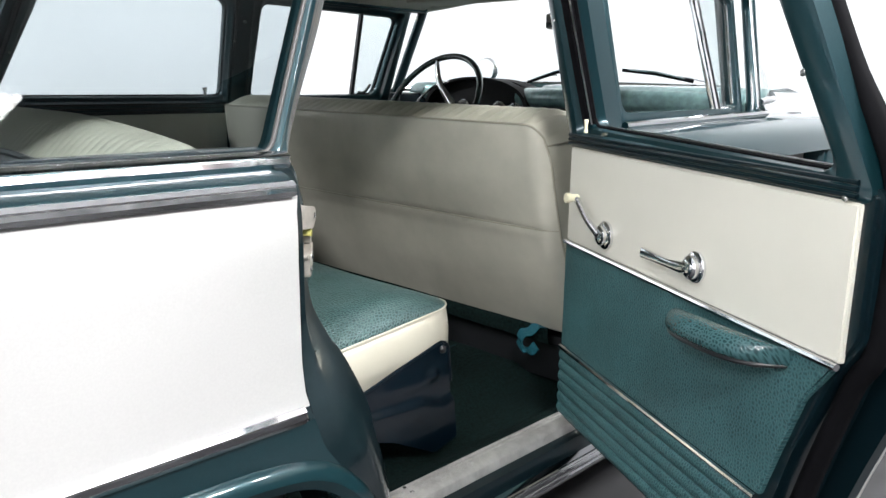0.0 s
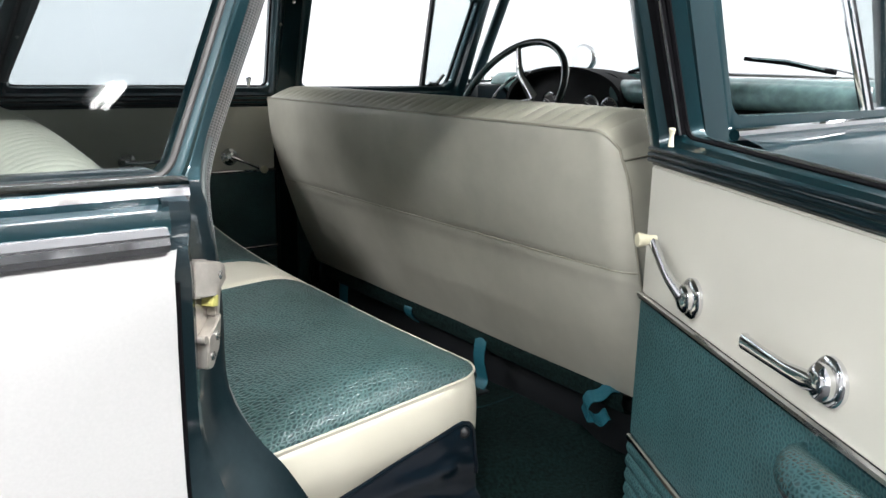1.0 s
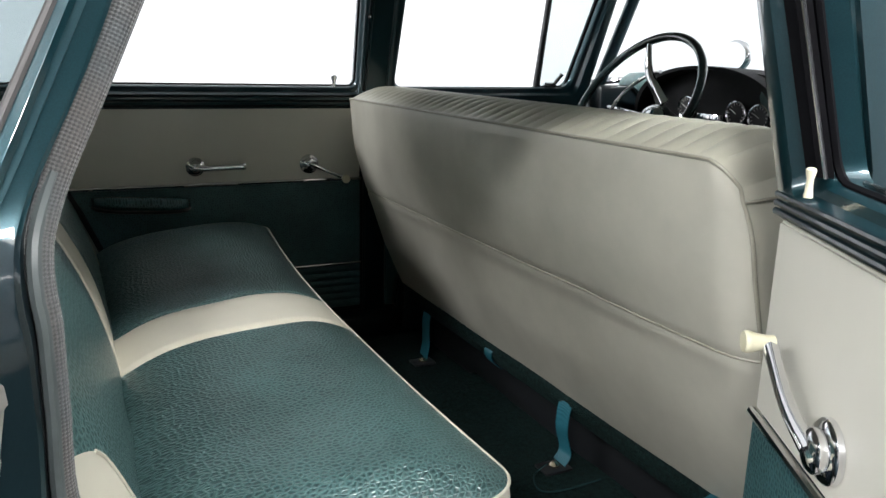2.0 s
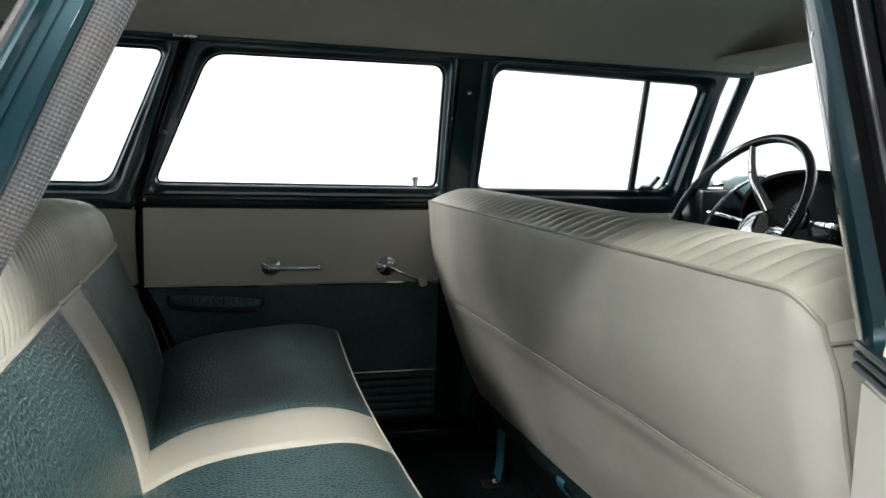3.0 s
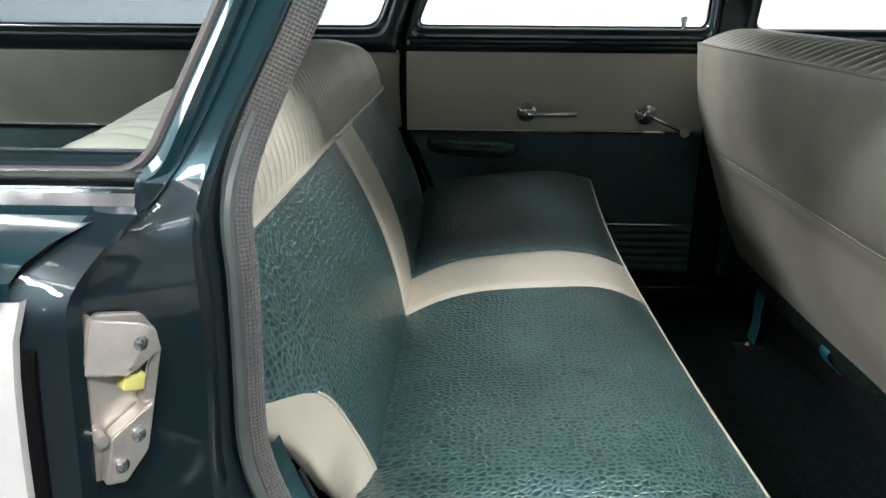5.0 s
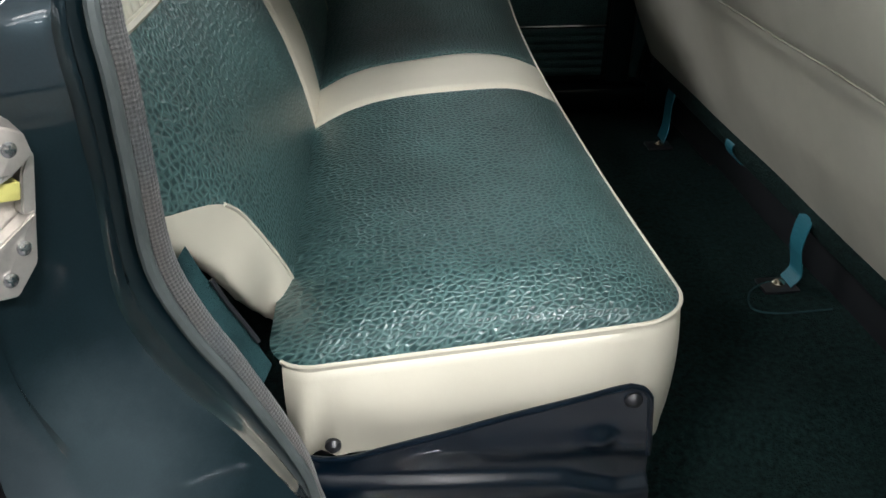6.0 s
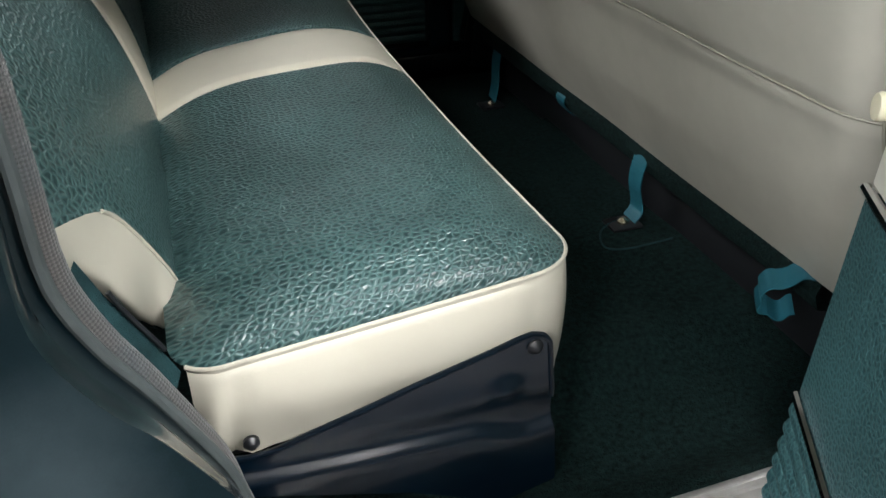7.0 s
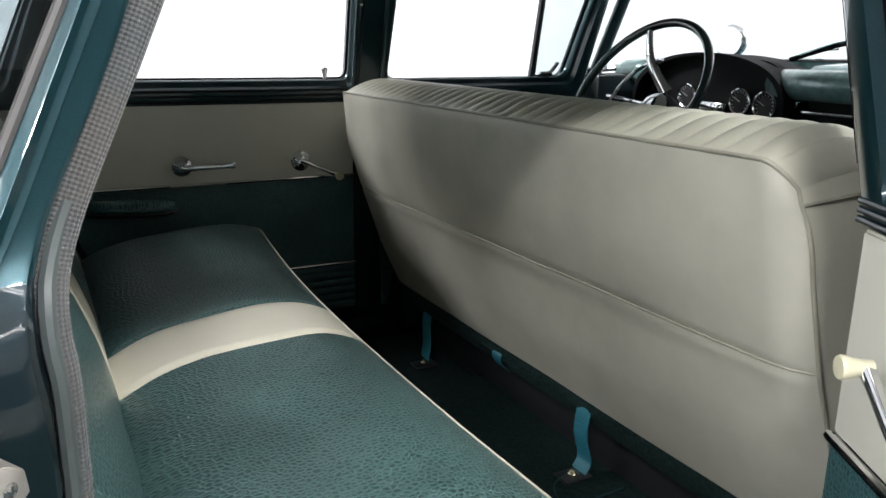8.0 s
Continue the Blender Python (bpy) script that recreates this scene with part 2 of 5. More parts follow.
hue = ramp(M_LACE, n2, "Fac", [(0.35, (0.058, 0.068, 0.071)), (0.65, (0.076, 0.072, 0.067))])
dk = ramp(M_LACE, weave, 0, [(0.0, (0.52, 0.54, 0.56)), (1.0, (1.25, 1.25, 1.25))])
mul = node(M_LACE, "ShaderNodeMix")
mul.data_type, mul.blend_type = "RGBA", "MULTIPLY"
mul.inputs[0].default_value = 1.0
wire(M_LACE, hue, "Color", mul, 6)
wire(M_LACE, dk, "Color", mul, 7)
wire(M_LACE, mul, 2, shader(M_LACE), "Base Color")
bump(M_LACE, dk, "Color", 0.8, 0.0012)

M_WALL = material("studio_white", (0.86, 0.87, 0.88), 0.9)
mottle(M_WALL, (0.86, 0.87, 0.88), 0.02, 0.6, 40.0, 0.05, 0.001)
M_FLOOR = material("dark_studio_floor", (0.03, 0.03, 0.032), 0.62)
mottle(M_FLOOR, (0.03, 0.03, 0.032), 0.5, 3.0, 60.0, 0.2, 0.002)
M_TILE = material("grey_floor_tile", (0.06, 0.06, 0.063), 0.45)
mottle(M_TILE, (0.06, 0.06, 0.063), 0.3, 5.0, 60.0, 0.2, 0.002)
M_TUBE = material("lamp_tube", (1, 1, 1), 0.5)
shader(M_TUBE).inputs["Emission Color"].default_value = (1, 0.98, 0.95, 1)
shader(M_TUBE).inputs["Emission Strength"].default_value = 14.0


# ---- mesh tools ----
def thing(name, label, category, at=(0, 0, 0), turn=0.0, kind="", group=""):
    e = new(name)
    e.matrix_world = pose(*at, 0, 0, turn)
    return tagged(e, label, category, group, kind)


def part(name, bm, mat, parent, label="", smooth=True):
    me = bpy.data.meshes.new(name)
    bmesh.ops.recalc_face_normals(bm, faces=bm.faces)
    bm.to_mesh(me)
    bm.free()
    me.materials.append(mat)
    if smooth:
        me.polygons.foreach_set("use_smooth", [True] * len(me.polygons))
        me.set_sharp_from_angle(angle=radians(38))
    ob = new(name, me)
    ob.parent = parent
    if label:
        tagged(ob, label)
    return ob


def V(*a):
    return Vector(a)


def loft(bm, rings, closed=False, caps=False):
    """Quads between rings of equal length."""
    rows = [[bm.verts.new(p) for p in r] for r in rings]
    for a, b in zip(rows, rows[1:]):
        n = len(a)
        for i in range(n if closed else n - 1):
            j = (i + 1) % n
            try:
                bm.faces.new((a[i], a[j], b[j], b[i]))
            except ValueError:
                pass
    if caps:
        for r in (rows[0], rows[-1]):
            try:
                bm.faces.new(r)
            except ValueError:
                pass
    return rows


def spline(pts, n=8):
    """Smooth curve through the points."""
    pts = [Vector(p) for p in pts]
    ext = [pts[0] * 2 - pts[1]] + pts + [pts[-1] * 2 - pts[-2]]
    out = []
    for i in range(1, len(ext) - 2):
        a, b, c, d = ext[i - 1:i + 3]
        for k in range(n):
            t = k / n
            out.append(0.5 * (2 * b + (c - a) * t + (2 * a - 5 * b + 4 * c - d) * t * t + (3 * b - a - 3 * c + d) * t ** 3))
    out.append(pts[-1])
    return out


def cord(bm, pts, r, seg=14):
    """Round cord with a UV map: metres along it, turns round it."""
    tube(bm, pts, r, seg)
    uv = bm.loops.layers.uv.new("cord")
    run = [0.0]
    for a, b in zip(pts, pts[1:]):
        run.append(run[-1] + (b - a).length)
    bm.verts.index_update()
    for f in bm.faces:
        if len(f.verts) != 4:
            continue
        ks = [(v.index // seg, v.index % seg) for v in f.verts]
        wrap = max(k[1] for k in ks) == seg - 1 and min(k[1] for k in ks) == 0
        for lp, (i, k) in zip(f.loops, ks):
            lp[uv].uv = (run[i], (k + (seg if wrap and k == 0 else 0)) / seg)
    return bm


def tube(bm, pts, r, seg=10, closed=False, flat=1.0, up=(0, 0, 1)):
    """Round (or flattened) bar along a line of points; r: a radius or one for each point."""
    pts = [Vector(p) for p in pts]
    n = len(pts)
    rings = []
    side = None
    for i, p in enumerate(pts):
        d = (pts[(i + 1) % n] - pts[i - 1]) if closed else (pts[min(i + 1, n - 1)] - pts[max(i - 1, 0)])
        d.normalize()
        if side is None:
            side = d.cross(Vector(up))
            if side.length < 1e-3:
                side = d.cross(Vector((1, 0, 0)))
        side = (side - d * side.dot(d)).normalized()
        top = side.cross(d).normalized()
        rad = r[i] if isinstance(r, (list, tuple)) else r
        rings.append([p + side * rad * math.cos(a) + top * rad * flat * math.sin(a)
                      for a in [2 * math.pi * k / seg for k in range(seg)]])
    if closed:
        rings.append(rings[0])
    loft(bm, rings, True, not closed)
    if closed:
        bmesh.ops.remove_doubles(bm, verts=bm.verts, dist=1e-6)
    return bm


def block(bm, lo, hi, bevel=0.0, seg=2):
    r = bmesh.ops.create_cube(bm, size=1)
    vs = r["verts"]
    for v in vs:
        v.co = Vector([lo[i] + (v.co[i] + 0.5) * (hi[i] - lo[i]) for i in range(3)])
    if bevel:
        es = list({e for v in vs for e in v.link_edges})
        bmesh.ops.bevel(bm, geom=es, offset=bevel, segments=seg, affect="EDGES", profile=0.5)
    return bm


def rounded(poly, r, k=5):
    """A polygon's corners rounded; r may be a list."""
    out = []
    n = len(poly)
    for i in range(n):
        p, a, b = Vector(poly[i]), Vector(poly[i - 1]), Vector(poly[(i + 1) % n])
        rad = r[i] if isinstance(r, (list, tuple)) else r
        da, db = (a - p).normalized(), (b - p).normalized()
        rad = min(rad, (a - p).length * 0.45, (b - p).length * 0.45)
        s, e = p + da * rad, p + db * rad
        for j in range(k + 1):
            t = j / k
            out.append((1 - t) ** 2 * s + 2 * t * (1 - t) * p + t * t * e)
    return out


def prism(bm, outline, to3, d0, d1, bevel=0.0):
    """Extrude a flat outline; to3(a, b, depth) gives the place."""
    fa = bm.faces.new([bm.verts.new(to3(p[0], p[1], d0)) for p in outline])
    r = bmesh.ops.extrude_face_region(bm, geom=[fa])
    vs = [g for g in r["geom"] if isinstance(g, bmesh.types.BMVert)]
    off = Vector(to3(0, 0, d1)) - Vector(to3(0, 0, d0))
    for v in vs:
        v.co += off
    if bevel:
        edges = [e for e in bm.edges if len(e.link_faces) == 2 and e.calc_face_angle(0) > 0.9]
        bmesh.ops.bevel(bm, geom=edges, offset=bevel, segments=2, affect="EDGES")
    return bm


def ring(bm, outer, inner, profile, to3):
    """Moulded frame between two outlines of equal length. profile: (share of the way in, depth)."""
    rings = []
    for t, d in profile:
        rings.append([to3(*(Vector(o) * (1 - t) + Vector(i) * t), d) for o, i in zip(outer, inner)])
    rings.append(rings[0])
    loft(bm, rings, True)
    bmesh.ops.remove_doubles(bm, verts=bm.verts, dist=1e-6)
    return bm


def disc(bm, c, axis, r, depth, seg=20, dome=0.0, bevel=0.0):
    """Round boss: centre of the back, axis, radius, depth."""
    axis = Vector(axis).normalized()
    a = axis.orthogonal().normalized()
    b = axis.cross(a)
    prof = [(r, 0.0), (r, depth - bevel), (r - bevel, depth), (r * 0.5, depth + dome * 0.75), (r * 0.02, depth + dome)]
    rings = [[Vector(c) + axis * h + (a * math.cos(t) + b * math.sin(t)) * q for t in [2 * math.pi * i / seg for i in range(seg)]] for q, h in prof]
    loft(bm, rings, True, True)
    return bm


def B():
    return bmesh.new()


def lerp(table, q):
    """Straight interpolation in a table of (key, value), keys rising."""
    if q <= table[0][0]:
        return table[0][1]
    for (a, x), (b, y) in zip(table, table[1:]):
        if q <= b:
            return x + (y - x) * (q - a) / (b - a)
    return table[-1][1]


# ---- the studio ----
def room():
    bm = B()
    block(bm, (-9, -9, -0.2), (9, 9, 0.0))
    tagged(part("floor", bm, M_FLOOR, None, "", False), "dark polished studio floor under the car", "floor", kind="structure")
    for nm, lo, hi in (("wall_north", (9, -9.2, 0), (9.2, 9.2, 5.2)), ("wall_south", (-9.2, -9.2, 0), (-9, 9.2, 5.2)),
                       ("wall_west", (-9, 9, 0), (9, 9.2, 5.2)), ("wall_east", (-9, -9.2, 0), (9, -9, 5.2))):
        bm = B()
        block(bm, lo, hi)
        tagged(part(nm, bm, M_SHOP if nm == "wall_east" else M_WALL, None, "", False), "plain grey painted workshop wall" if nm == "wall_east" else "plain white painted studio wall", "wall", kind="structure")
    bm = B()
    block(bm, (-9.2, -9.2, 5.2), (9.2, 9.2, 5.4))
    tagged(part("ceiling", bm, M_WALL, None, "", False), "plain white studio ceiling", "ceiling", kind="structure")
    bm = B()
    block(bm, (-0.35, -1.75, 0.0), (0.5, -1.05, 0.006), 0.002, 1)
    tagged(part("floor_tile", bm, M_TILE, None), "grey mat square on the dark floor", "floor mat")


room()


def strip_light(half=1.3, gap=0.08, thick=0.019):
    t = thing("strip_light", "white twin-tube fluorescent strip light on the ceiling", "ceiling light", (-5.2, -5.0, 4.15))
    bm = B()
    block(bm, (-half - 0.05, -gap - 0.08, 0.0), (half + 0.05, gap + 0.08, 0.06), 0.01)
    part("housing", bm, M_WALL, t)
    for y in (-gap, gap):
        bm = B()
        tube(bm, [(-half, y, -0.03), (half, y, -0.03)], thick, 10)
        part("tube", bm, M_TUBE, t)
    return t


strip = strip_light()
for sx in (-1.0, 1.0):
    bm = B()
    tube(bm, [V(sx, 0, 0.05), V(sx, 0, 1.05)], 0.012, 8)
    part("hanging_rod", bm, M_CAST, strip)
ceiling_strip = strip_light()
ceiling_strip.matrix_world = pose(0.2, -4.4, 5.14)
for at in ((-3.4, -4.4), (3.8, -1.4), (3.8, -3.0), (1.0, -2.4)):
    copy_thing(ceiling_strip, pose(*at, 5.14))
short = strip_light(0.24, 0.055, 0.032)
short.matrix_world = pose(0.95, -7.0, 4.1, 0, 0, 80)
tagged(short, "short white twin-tube light hanging by a rod", "ceiling light")
bm = B()
tube(bm, [V(0, 0, 0.05), V(0, 0, 1.10)], 0.012, 8)
part("hanging_rod", bm, M_CAST, short)

# ---- the car's fixed body ----
car = thing("station_wagon", "two-tone dark teal and white vintage station wagon with open rear door", "car")


def left(a, b, d):
    return V(a, d, b)


def right(a, b, d):
    return V(a, -d, b)


FRAME_PROFILE = [(0.0, 0.035), (0.0, 0.004), (0.12, 0.0), (0.40, -0.004), (0.62, -0.002), (0.74, 0.010), (0.92, 0.014), (1.0, 0.022), (1.0, 0.055), (0.6, 0.055)]


def lean(z):
    """How far the body side leans in above the waist."""
    return 0.26 * max(0.0, z - 1.0)


def shifted(to3, base):
    return lambda a, b, d: to3(a, b, base + d - lean(b))


def lean_in(bm):
    bmesh.ops.bisect_plane(bm, geom=bm.verts[:] + bm.edges[:] + bm.faces[:], plane_co=(0, 0, 1.0), plane_no=(0, 0, 1))
    for v in bm.verts:
        if v.co.z > 1.001:
            base = v.co.y
            v.co.y -= math.copysign(lean(v.co.z), base)


def set_out(bm):
    """Below the waist the right pillar stands further out and forward, behind the open door."""
    bmesh.ops.bisect_plane(bm, geom=bm.verts[:] + bm.edges[:] + bm.faces[:], plane_co=(0, 0, 0.985), plane_no=(0, 0, 1))
    for v in bm.verts:
        if v.co.z < 0.984:
            v.co += Vector((0.05, -0.04, 0))


def pane(name, outline, to3, parent, mat):
    bm = B()
    prism(bm, outline, to3, 0.0, 0.004)
    ob = part(name, bm, mat, parent)
    ob.visible_shadow = False
    return ob


def quarter_window(side, front_low, front_high):
    """Rear side window with its inner moulding; side: left or right mapping."""
    inner = rounded([(front_low, 1.013), (front_high, 1.334), (-1.76, 1.334), (-1.86, 1.013)], 0.035)
    outer = rounded([(front_low + 0.052, 0.955), (front_high + 0.045, 1.374), (-1.90, 1.374), (-1.96, 0.955)], 0.02)
    w = part("quarter_window", B_frame(outer, inner, shifted(side, 0.762)), M_TEAL, car, "dark teal moulding round a fixed side window")
    pane("pane", [Vector(p) for p in rounded([(front_low + 0.02, 1.0), (front_high + 0.02, 1.345), (-1.78, 1.345), (-1.88, 1.0)], 0.03)],
         shifted(side, 0.803), w, M_GLASS)
    bm = B()
    seal = [side(p[0], p[1], 0.797 - lean(p[1])) for p in inner]
    tube(bm, seal, 0.006, 6, True)
    part("seal", bm, M_RUBBER, w)
    return w


def B_frame(outer, inner, to3, profile=FRAME_PROFILE):
    bm = B()
    ring(bm, outer, inner, profile, to3)
    return bm


quarter_window(left, -0.752, -0.613)

# left wall behind the rear door: ivory with shade coloured in above, teal below
for nm, z0, z1, mt in (("upper_side_panel", 0.768, 0.953, M_PLEAT), ("lower_side_panel", 0.32, 0.760, M_CROC_DOOR)):
    bm = B()
    block(bm, (-1.95, 0.757, z0), (-0.690, 0.79, z1), 0.006)
    part(nm, bm, mt, car)
bm = B()
block(bm, (-1.95, 0.750, 0.759), (-0.702, 0.760, 0.770), 0.003)
part("side_trim_strip", bm, M_CHROME, car)

# windlace cord beside the left rear door
bm = B()
tube(bm, spline([(-0.565, 0.655, 1.36), (-0.63, 0.70, 1.17), (-0.682, 0.754, 0.99), (-0.684, 0.754, 0.8), (-0.65, 0.754, 0.62), (-0.59, 0.754, 0.42)]), 0.006, 8)
part("windlace", bm, M_RUBBER, car)

# backing of the left pillars between the doors
for nm, poly in (("rear_pillar_backing", [(-0.735, 0.955), (-0.662, 0.955), (-0.662, 1.015), (-0.530, 1.336), (-0.520, 1.372), (-0.610, 1.372), (-0.605, 1.336), (-0.745, 1.015)]),
                 ("centre_pillar_backing", [(0.066, 0.955), (0.187, 0.955), (0.187, 1.372), (0.062, 1.372)])):
    bm = B()
    prism(bm, [Vector(p) for p in poly], lambda a, b, d: left(a, b, 0.800 + d), 0.0, 0.012)
    lean_in(bm)
    part(nm, bm, M_TEAL, car)

# outer left body side, closing the car
bm = B()
block(bm, (-2.24, 0.835, 0.28), (2.70, 0.885, 0.95), 0.03, 3)
part("left_body_side", bm, M_WHITE, car, "white painted body side")

# B pillars
for side, nm in ((left, "left"), (right, "right")):
    bm = B()
    out = rounded([(0.085, 0.34), (0.150, 0.34), (0.158, 1.372), (0.094, 1.372)], 0.004, 1)
    prism(bm, out, lambda a, b, d, s=side, o=(0.768 if side is left else 0.712): s(a, b, o + d), 0.0, 0.06 if side is left else 0.035, 0.004)
    lean_in(bm)
    if side is right:
        set_out(bm)
    part("centre_pillar", bm, M_TEAL, car)
    bm = B()
    disc(bm, side(0.122, 1.266, (0.767 if side is left else 0.711) - lean(1.266)), side(0, 0, -1), 0.006, 0.003, 12, 0.002)
    part("screw", bm, M_SCREW, car)

# right centre pillar facing the open door: jamb with rubber and teal posts
bm = B()
prism(bm, rounded([(0.03, 0.36), (0.10, 0.36), (0.105, 1.36), (0.035, 1.36)], 0.006, 2), lambda a, b, d: right(a, b, 0.742 + d), 0.0, 0.075, 0.006)
lean_in(bm)
set_out(bm)
part("door_jamb_post", bm, M_TEAL, car)
bm = B()
tube(bm, [right(0.028, z, 0.74 - lean(z)) for z in (1.0, 1.2, 1.35)], 0.011, 8)
part("rubber_seal", bm, M_RUBBER, car)

# ---- roof, headliner, rails ----
def roof_grid(z0, rise, x0, x1, half, nx=16, ny=16):
    rings = []
    for i in range(nx + 1):
        x = x0 + (x1 - x0) * i / nx
        row = []
        for j in range(ny + 1):
            y = -half + 2 * half * j / ny
            q = abs(y / half)
            row.append(V(x, y, z0 + rise * (1 - q ** 2.6) + 0.004 * math.sin(math.pi * i / nx)))
        rings.append(row)
    return rings


bm = B()
loft(bm, roof_grid(1.352, 0.092, -2.0, 0.93, 0.668, 28, 18))
part("headliner", bm, M_LINER, car, "grey-beige cloth headliner")
bm = B()
loft(bm, roof_grid(1.400, 0.125, -2.15, 1.0, 0.735))
bmesh.ops.solidify(bm, geom=bm.faces, thickness=0.004)
part("roof", bm, M_WHITE, car, "white painted roof skin")
for side in (left, right):
    bm = B()
    prism(bm, rounded([(0.655, 1.346), (0.722, 1.346), (0.738, 1.398), (0.655, 1.392)], 0.012, 3), lambda a, b, d, s=side: s(d, b, a), -2.0, 0.95)
    part("roof_rail", bm, M_TEAL, car)
    bm = B()
    tube(bm, [side(x, 1.400, 0.738) for x in (-2.1, -1.0, 0.0, 0.95)], 0.010, 8)
    part("drip_rail", bm, M_CHROME, car)
# seams of the headliner
for x in (-1.35,):
    bm = B()
    tube(bm, [V(x, -0.658 + 1.316 * j / 18, 1.351 + 0.092 * (1 - abs(-1 + 2 * j / 18) ** 2.6)) for j in range(19)], 0.0035, 6)
    part("headliner_seam", bm, M_LINER, car)
# coat hook
bm = B()
block(bm, (-0.60, 0.650, 1.352), (-0.545, 0.668, 1.366), 0.004)
part("coat_hook", bm, M_CHROME, car)

# ---- right rear quarter: pillar, jamb, outer skin ----
JAMB = [  # height, windlace x y, ridge x y, skin edge x y
    (1.34, -0.523, 0.634, -0.538, 0.653, -0.564, 0.657), (1.25, -0.564, 0.65, -0.578, 0.669, -0.596, 0.675),
    (1.16, -0.604, 0.668, -0.617, 0.689, -0.636, 0.697), (1.08, -0.64, 0.677, -0.65, 0.7, -0.674, 0.714),
    (1.01, -0.673, 0.69, -0.685, 0.72, -0.706, 0.735), (0.972, -0.687, 0.698, -0.699, 0.738, -0.728, 0.757),
    (0.948, -0.691, 0.704, -0.701, 0.76, -0.748, 0.82), (0.925, -0.691, 0.707, -0.7, 0.768, -0.764, 0.85),
    (0.9, -0.689, 0.709, -0.697, 0.773, -0.766, 0.858), (0.84, -0.689, 0.712, -0.696, 0.776, -0.768, 0.862),
    (0.76, -0.689, 0.712, -0.696, 0.783, -0.769, 0.864), (0.7, -0.671, 0.712, -0.669, 0.788, -0.769, 0.865),
    (0.648, -0.646, 0.712, -0.632, 0.788, -0.764, 0.866), (0.557, -0.608, 0.712, -0.583, 0.788, -0.732, 0.865),
    (0.5, -0.597, 0.712, -0.567, 0.788, -0.69, 0.864), (0.449, -0.586, 0.712, -0.557, 0.788, -0.655, 0.86),
    (0.36, -0.568, 0.714, -0.548, 0.788, -0.615, 0.852)]
EDGE = [(row[0], row[5]) for row in reversed(JAMB)]


def jamb_rows(t, push=0.0):
    """A line down the jamb: t 0 at the windlace, 1 at the ridge, 2 at the skin edge; pushed forward."""
    pts = []
    for z, wx, wy, gx, gy, sx, sy in JAMB:
        if t <= 1:
            x, y = wx + (gx - wx) * t, wy + (gy - wy) * t
        else:
            x, y = gx + (sx - gx) * (t - 1), gy + (sy - gy) * (t - 1)
            x += 0.026 * math.sin(math.pi * (t - 1)) * min(1.0, max(0.0, (0.76 - z) / 0.22))
        pts.append((x + push * lerp([(0.56, 0.15), (0.74, 1.0)], z), -y, z))
    return spline(pts, 4)


lines = [jamb_rows(t, p) for t, p in ((0.62, 0.002), (0.72, 0.004), (0.80, 0.001), (0.90, 0.0), (1.0, 0.004), (1.06, 0.003), (1.14, -0.004), (1.35, -0.006), (1.62, -0.005), (1.70, 0.006), (1.80, 0.008), (1.86, -0.006), (2.0, -0.012))]
WAIST = next(i for i, p in enumerate(lines[0]) if p.z < 0.978)
bm = B()
loft(bm, [row[:WAIST + 1] for row in lines])
part("pillar_skin", bm, M_TEAL, car, "teal painted slanting pillar behind the door opening")
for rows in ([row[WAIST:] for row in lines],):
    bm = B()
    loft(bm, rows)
    part("rear_door_jamb", bm, M_JAMB, car, "teal painted rear jamb of the door opening, with shade and haze coloured in")
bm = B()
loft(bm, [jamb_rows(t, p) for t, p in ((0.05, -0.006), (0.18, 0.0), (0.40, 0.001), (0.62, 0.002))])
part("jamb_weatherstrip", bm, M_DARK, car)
bm = B()
cord(bm, jamb_rows(0.0, 0.004), 0.0130)
part("windlace", bm, M_LACE, car, "grey woven windlace cord, slightly frayed")
bm = B()
tube(bm, [p + V(0.0045, -0.001, 0) for p in jamb_rows(0.25, 0.002) if p.z < 1.02], 0.0052, 8)
part("windlace_flange", bm, M_FLANGE, car)

# carpeted trim of the wheel house, seen inside the windlace
line = [p for p in jamb_rows(0.0) if 0.585 < p.z < 0.74]
bm = B()
loft(bm, [[V(p.x - 0.006 + 0.012 * q, p.y + 0.006 + 0.038 * q + 0.003 * noise.noise(V(q * 6, p.z * 30, 2.0)), p.z + 0.012 * q) for p in line] for q in (0.0, 0.2, 0.4, 0.6, 0.8, 1.0)])
part("wheel_house_trim", bm, M_RISER, car, "teal carpet trim on the wheel house")
bm = B()
tube(bm, [V(p.x + 0.018, p.y + 0.040, p.z - 0.004) for p in line if 0.645 < p.z < 0.72], 0.0022, 6)
part("trim_edge", bm, M_BLACK, car)

# screws low on the jamb
for q in (0.34, 0.52):
    bm = B()
    disc(bm, V(-0.640 + 0.030 * q, -(0.70 + 0.08 * q), 0.578), (1, -0.3, 0.5), 0.004, 0.003, 10, 0.001)
    part("screw", bm, M_SCREW, car)


def skin(z0, z1, x0, table, mat, name, label="", n=10):
    """Outer skin of the rear quarter; table: height to outward place."""
    rings = []
    for i in range(n + 1):
        z = z0 + (z1 - z0) * i / n
        xe = lerp(EDGE, z)
        y = lerp(table, z)
        rings.append([V(xe + 0.002, -(y - 0.006), z), V(xe + 0.001, -(y - 0.001), z)] + [V(xe - 0.004 - (xe - x0) * q, -(y + 0.0), z) for q in (0.0, 0.1, 0.3, 0.6, 1.0)])
    bm = B()
    loft(bm, rings)
    return part(name, bm, mat, car, label)


